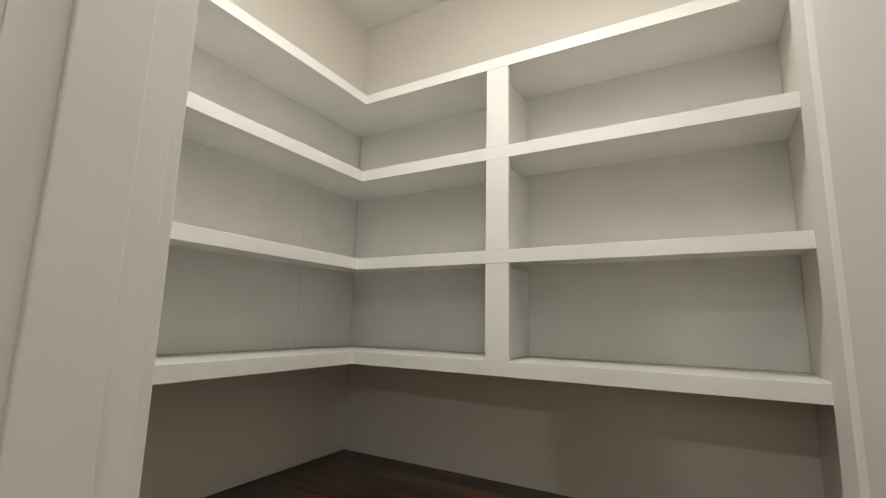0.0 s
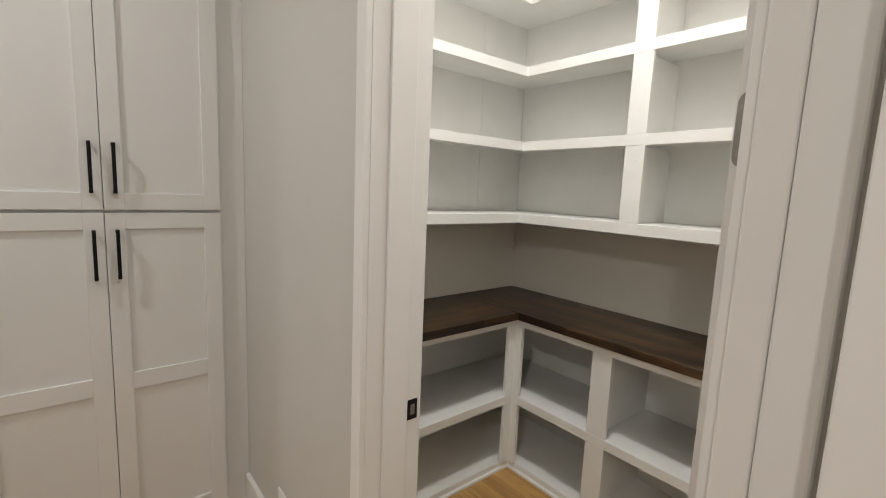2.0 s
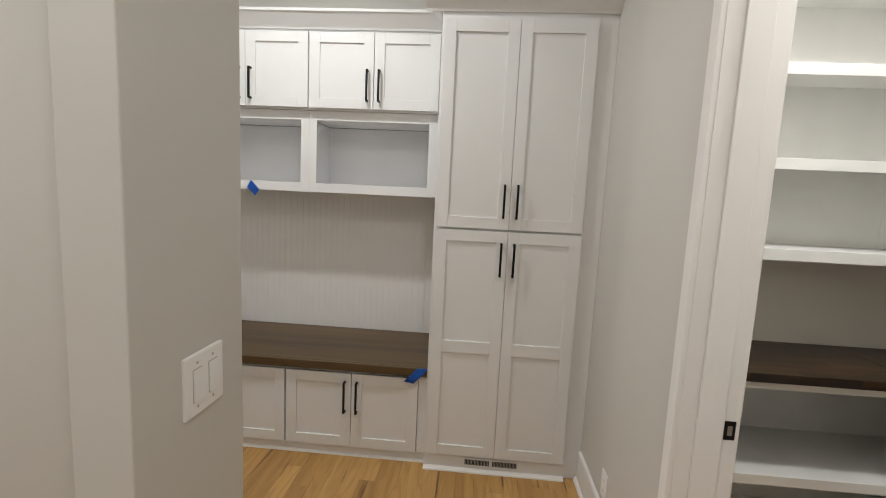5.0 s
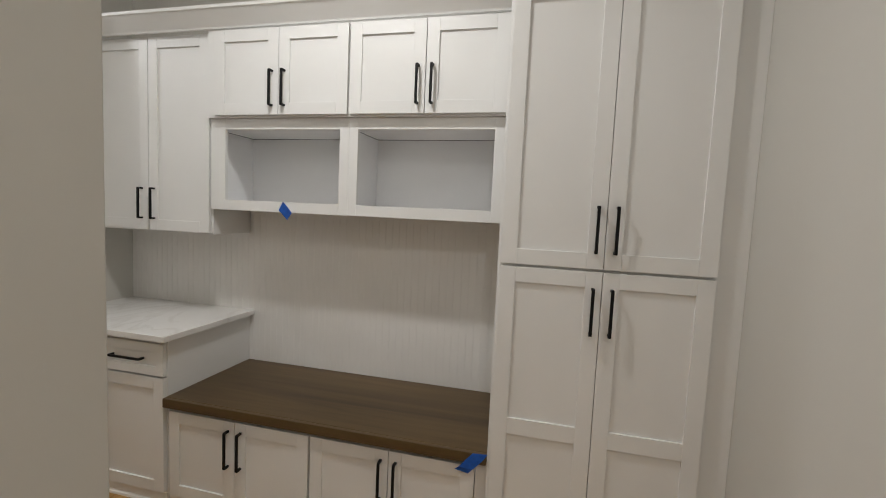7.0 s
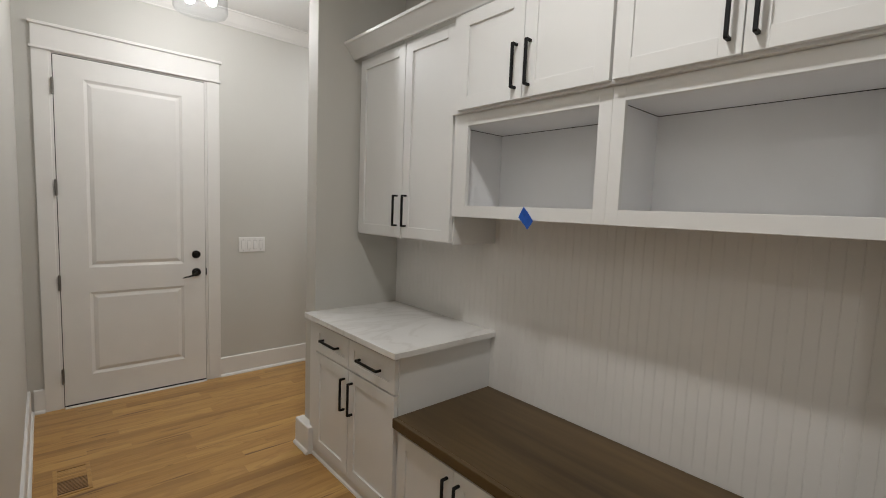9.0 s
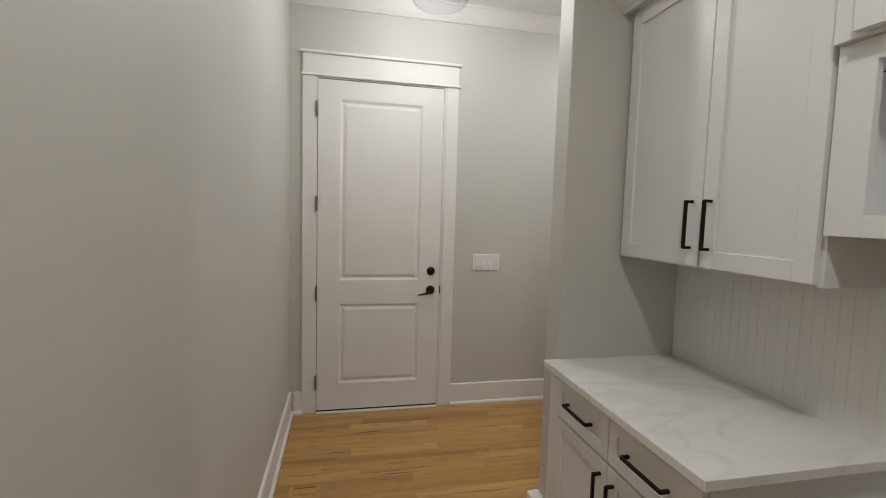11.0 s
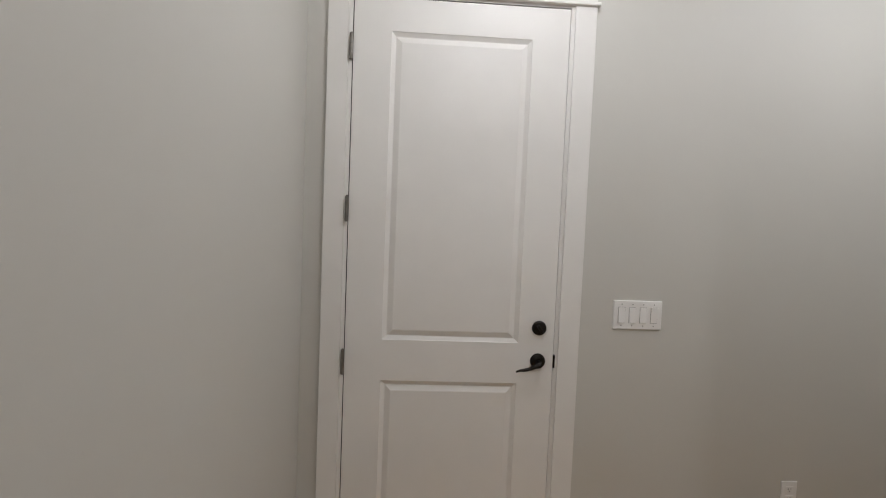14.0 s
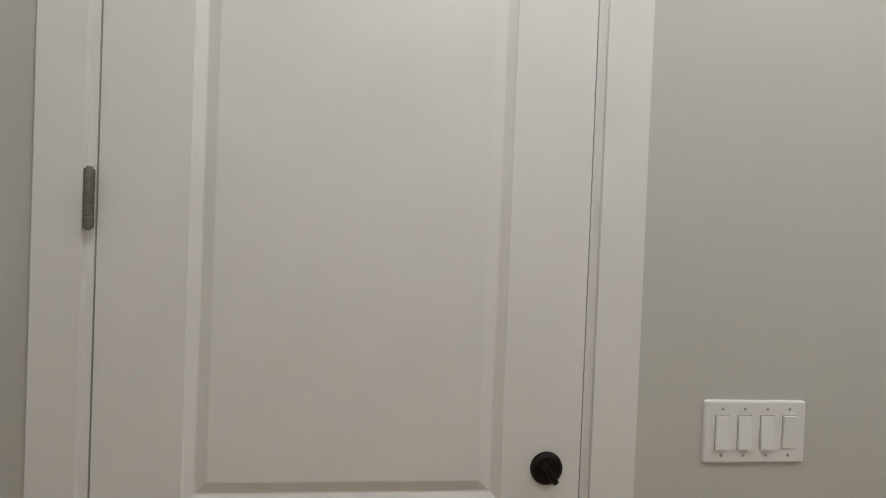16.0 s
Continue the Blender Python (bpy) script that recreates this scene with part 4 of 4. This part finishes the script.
drum_light(*DRUM)
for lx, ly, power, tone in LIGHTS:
    dl = thing("assumed_recessed_light", (lx, ly, HALL_CEIL), "round white recessed ceiling light, assumed out of view, switched on", "ceiling light", "recessed lights")
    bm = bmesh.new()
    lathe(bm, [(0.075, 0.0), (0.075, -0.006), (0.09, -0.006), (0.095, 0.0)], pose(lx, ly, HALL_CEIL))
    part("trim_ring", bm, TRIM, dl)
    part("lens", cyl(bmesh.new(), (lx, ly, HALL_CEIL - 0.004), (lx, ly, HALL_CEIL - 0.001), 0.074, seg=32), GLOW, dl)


# ---- switches, outlets, vent, tape ----
def rocker_plate(x0, x1, z0, z1, y, out, gangs, label):
    ob = thing("light_switch", ((x0 + x1) / 2, y, z0), label, "light switch")
    pm = bmesh.new()
    box(pm, x0, x1, y - 0.004 * out, y + 0.0065 * out, z0, z1, 0.004)
    part("plate", pm, PLASTIC, ob)
    pitch = (x1 - x0) / (gangs + 0.5)
    zc = (z0 + z1) / 2
    for k in range(gangs):
        xc = (x0 + x1) / 2 + (k - (gangs - 1) / 2) * pitch
        part("gap", one(xc - 0.0160, xc + 0.0160, y + 0.0055 * out, y + 0.0067 * out, zc - 0.0358, zc + 0.0358), SWITCH_GAP, ob)
        yf = y + 0.0066 * out
        tmp = bmesh.new()
        zz = [zc - 0.0338, zc + 0.0338]
        dep = [0.0015, 0.0050] if (k == 0 and gangs > 2) else [0.0062, 0.0015]
        vs = [(xc - 0.0142, yf, zz[0]), (xc + 0.0142, yf, zz[0]), (xc + 0.0142, yf, zz[1]), (xc - 0.0142, yf, zz[1])]
        vt = [(a, yf + out * (dep[0] if c == zz[0] else dep[1]), c) for a, b, c in vs]
        A = [tmp.verts.new(p) for p in vs]
        B = [tmp.verts.new(p) for p in vt]
        tmp.faces.new(A), tmp.faces.new(B)
        for i in range(4):
            tmp.faces.new((A[i], A[(i + 1) % 4], B[(i + 1) % 4], B[i]))
        part("rocker", tmp, PLASTIC, ob)
        for dz in (-0.048, 0.048):
            part("screw", cyl(bmesh.new(), (xc, y + 0.0055 * out, zc + dz), (xc, y + 0.0072 * out, zc + dz), 0.0032, seg=12), SWITCH_GAP, ob)
    return ob


rocker_plate(-1.940, -1.717, 1.076, 1.206, BACK_Y, 1, 4, "white four-gang rocker switch plate on the greige wall")
rocker_plate(-0.268, -0.132, 1.020, 1.155, STUB_Y, 1, 2, "white two-gang rocker switch plate on the wall end")


def outlet(x, z, y, out):
    ob = thing("power_outlet", (x, y, z - 0.058), "white duplex power outlet on the greige wall", "outlet", "outlets")
    part("plate", one(x - 0.037, x + 0.037, y, y + 0.005 * out, z - 0.06, z + 0.06, 0.002), PLASTIC, ob)
    for dz in (-0.022, 0.022):
        s = part("socket", one(x - 0.017, x + 0.017, y + 0.0048 * out, y + 0.007 * out, z + dz - 0.0145, z + dz + 0.0145, 0.001), PLASTIC, ob)
        bm = bmesh.new()
        box(bm, x - 0.0075, x - 0.0055, y + 0.0068 * out, y + 0.0073 * out, z + dz - 0.002, z + dz + 0.006)
        box(bm, x + 0.0055, x + 0.0075, y + 0.0068 * out, y + 0.0073 * out, z + dz - 0.002, z + dz + 0.005)
        cyl(bm, (x, y + 0.0068 * out, z + dz - 0.008), (x, y + 0.0073 * out, z + dz - 0.008), 0.0022, seg=10)
        part("slots", bm, DARK, s)
    return ob


outlet(-2.602, 0.325, BACK_Y, 1)
outlet(-1.215, 0.262, P0, -1)

fv = thing("floor_register", (-0.54, -3.47, 0), "flush wooden floor register with narrow slots", "register")
bm = bmesh.new()
FX0, FX1, FY0, FY1 = -0.602, -0.478, -3.600, -3.342
box(bm, FX0 - 0.018, FX0, FY0 - 0.018, FY1 + 0.018, 0.0, 0.0045, 0.001)
box(bm, FX1, FX1 + 0.018, FY0 - 0.018, FY1 + 0.018, 0.0, 0.0045, 0.001)
box(bm, FX0, FX1, FY0 - 0.018, FY0, 0.0, 0.0045, 0.001)
box(bm, FX0, FX1, FY1, FY1 + 0.018, 0.0, 0.0045, 0.001)
part("frame", bm, OAK, fv)
part("well", one(FX0, FX1, FY0, FY1, 0.0005, 0.0015), REGISTER_WELL, fv)
MID = (FY0 + FY1) / 2
part("divider", one(FX0, FX1, MID - 0.004, MID + 0.004, 0.0016, 0.0043, 0.0008), REGISTER_WOOD, fv)
for y0, y1, count, fill, mat in ((FY0 + 0.008, MID - 0.006, 7, 0.9, OAK), (MID + 0.010, FY1 - 0.006, 8, 0.62, REGISTER_WOOD)):
    step = (y1 - y0) / count
    for k in range(count):
        part("slat", one(FX0, FX1, y0 + k * step, y0 + (k + fill) * step, 0.0016, 0.0040, 0.0006), mat, fv)


def tape(pts, label):
    """A thin folded strip of tape through the given corner pairs."""
    bm = bmesh.new()
    rows = [[bm.verts.new(p) for p in pair] for pair in pts]
    for a, b in zip(rows, rows[1:]):
        bm.faces.new((a[0], a[1], b[1], b[0]))
    bmesh.ops.solidify(bm, geom=bm.faces[:], thickness=0.0006)
    return tagged(part("tape_strip", bm, TAPE), label, "tape", "pieces of tape")


tape([((CF + 0.0035, -1.678, 1.495), (CF + 0.0025, -1.654, 1.540)), ((CF + 0.0035, -1.662, 1.480), (CF + 0.0025, -1.634, 1.520)), ((CF + 0.006, -1.642, 1.463), (CF + 0.005, -1.615, 1.501)), ((CF + 0.012, -1.622, 1.446), (CF + 0.010, -1.597, 1.483))], "torn piece of blue painter's tape on the cubby edge")
tape([((-1.632, -0.500, 0.566), (-1.632, -0.560, 0.562)), ((-1.628, -0.520, 0.536), (-1.626, -0.585, 0.536)), ((-1.620, -0.556, 0.500), (-1.618, -0.612, 0.505)), ((-1.625, -0.575, 0.478), (-1.625, -0.630, 0.488))], "strip of blue painter's tape hanging from the bench edge")


# ---- oak floor, board by board ----
def plank_mesh(length):
    bm = bmesh.new()
    box(bm, -length / 2, length / 2, -W / 2 + 0.0002, W / 2 - 0.0002, -0.019, 0.0, 0.0)
    top = [e for e in bm.edges if all(abs(v.co.z) < 1e-6 for v in e.verts)]
    bmesh.ops.bevel(bm, geom=top, offset=0.0005, segments=1, affect="EDGES")
    me = bpy.data.meshes.new("floorboard")
    bm.to_mesh(me)
    bm.free()
    me.materials.append(OAK)
    return me


W = 0.083
LENGTHS = [0.55, 0.75, 0.95, 1.2, 1.5]
floor = bpy.data.objects["floor"]
MESHES = {l: plank_mesh(l) for l in LENGTHS}
rng = random.Random(4)
rest = bmesh.new()
made = 0
y = FAR_S
while y < PN:
    x = FAR_W
    yc = y + W / 2
    first = rng.uniform(0.2, 1.2)
    while x < FAR_E - 0.01:
        l = first if x == FAR_W else rng.choice(LENGTHS)
        l = min(l, FAR_E - x)
        xc = x + l / 2
        if l in MESHES and -2.6 < xc < 0.35 and made < 300:
            ob = new("floorboard", MESHES[l])
            ob.parent = floor
            ob.location = Vector((xc, yc, 0)) - ORIGIN["floor"]
            made += 1
        else:
            box(rest, x + 0.0005, x + l - 0.0005, yc - W / 2 + 0.0005, yc + W / 2 - 0.0005, -0.019, 0.0)
        x += l
    y += W
ob = part("outer_floorboards", rest, OAK, floor)
tagged(ob, kind="stuff")
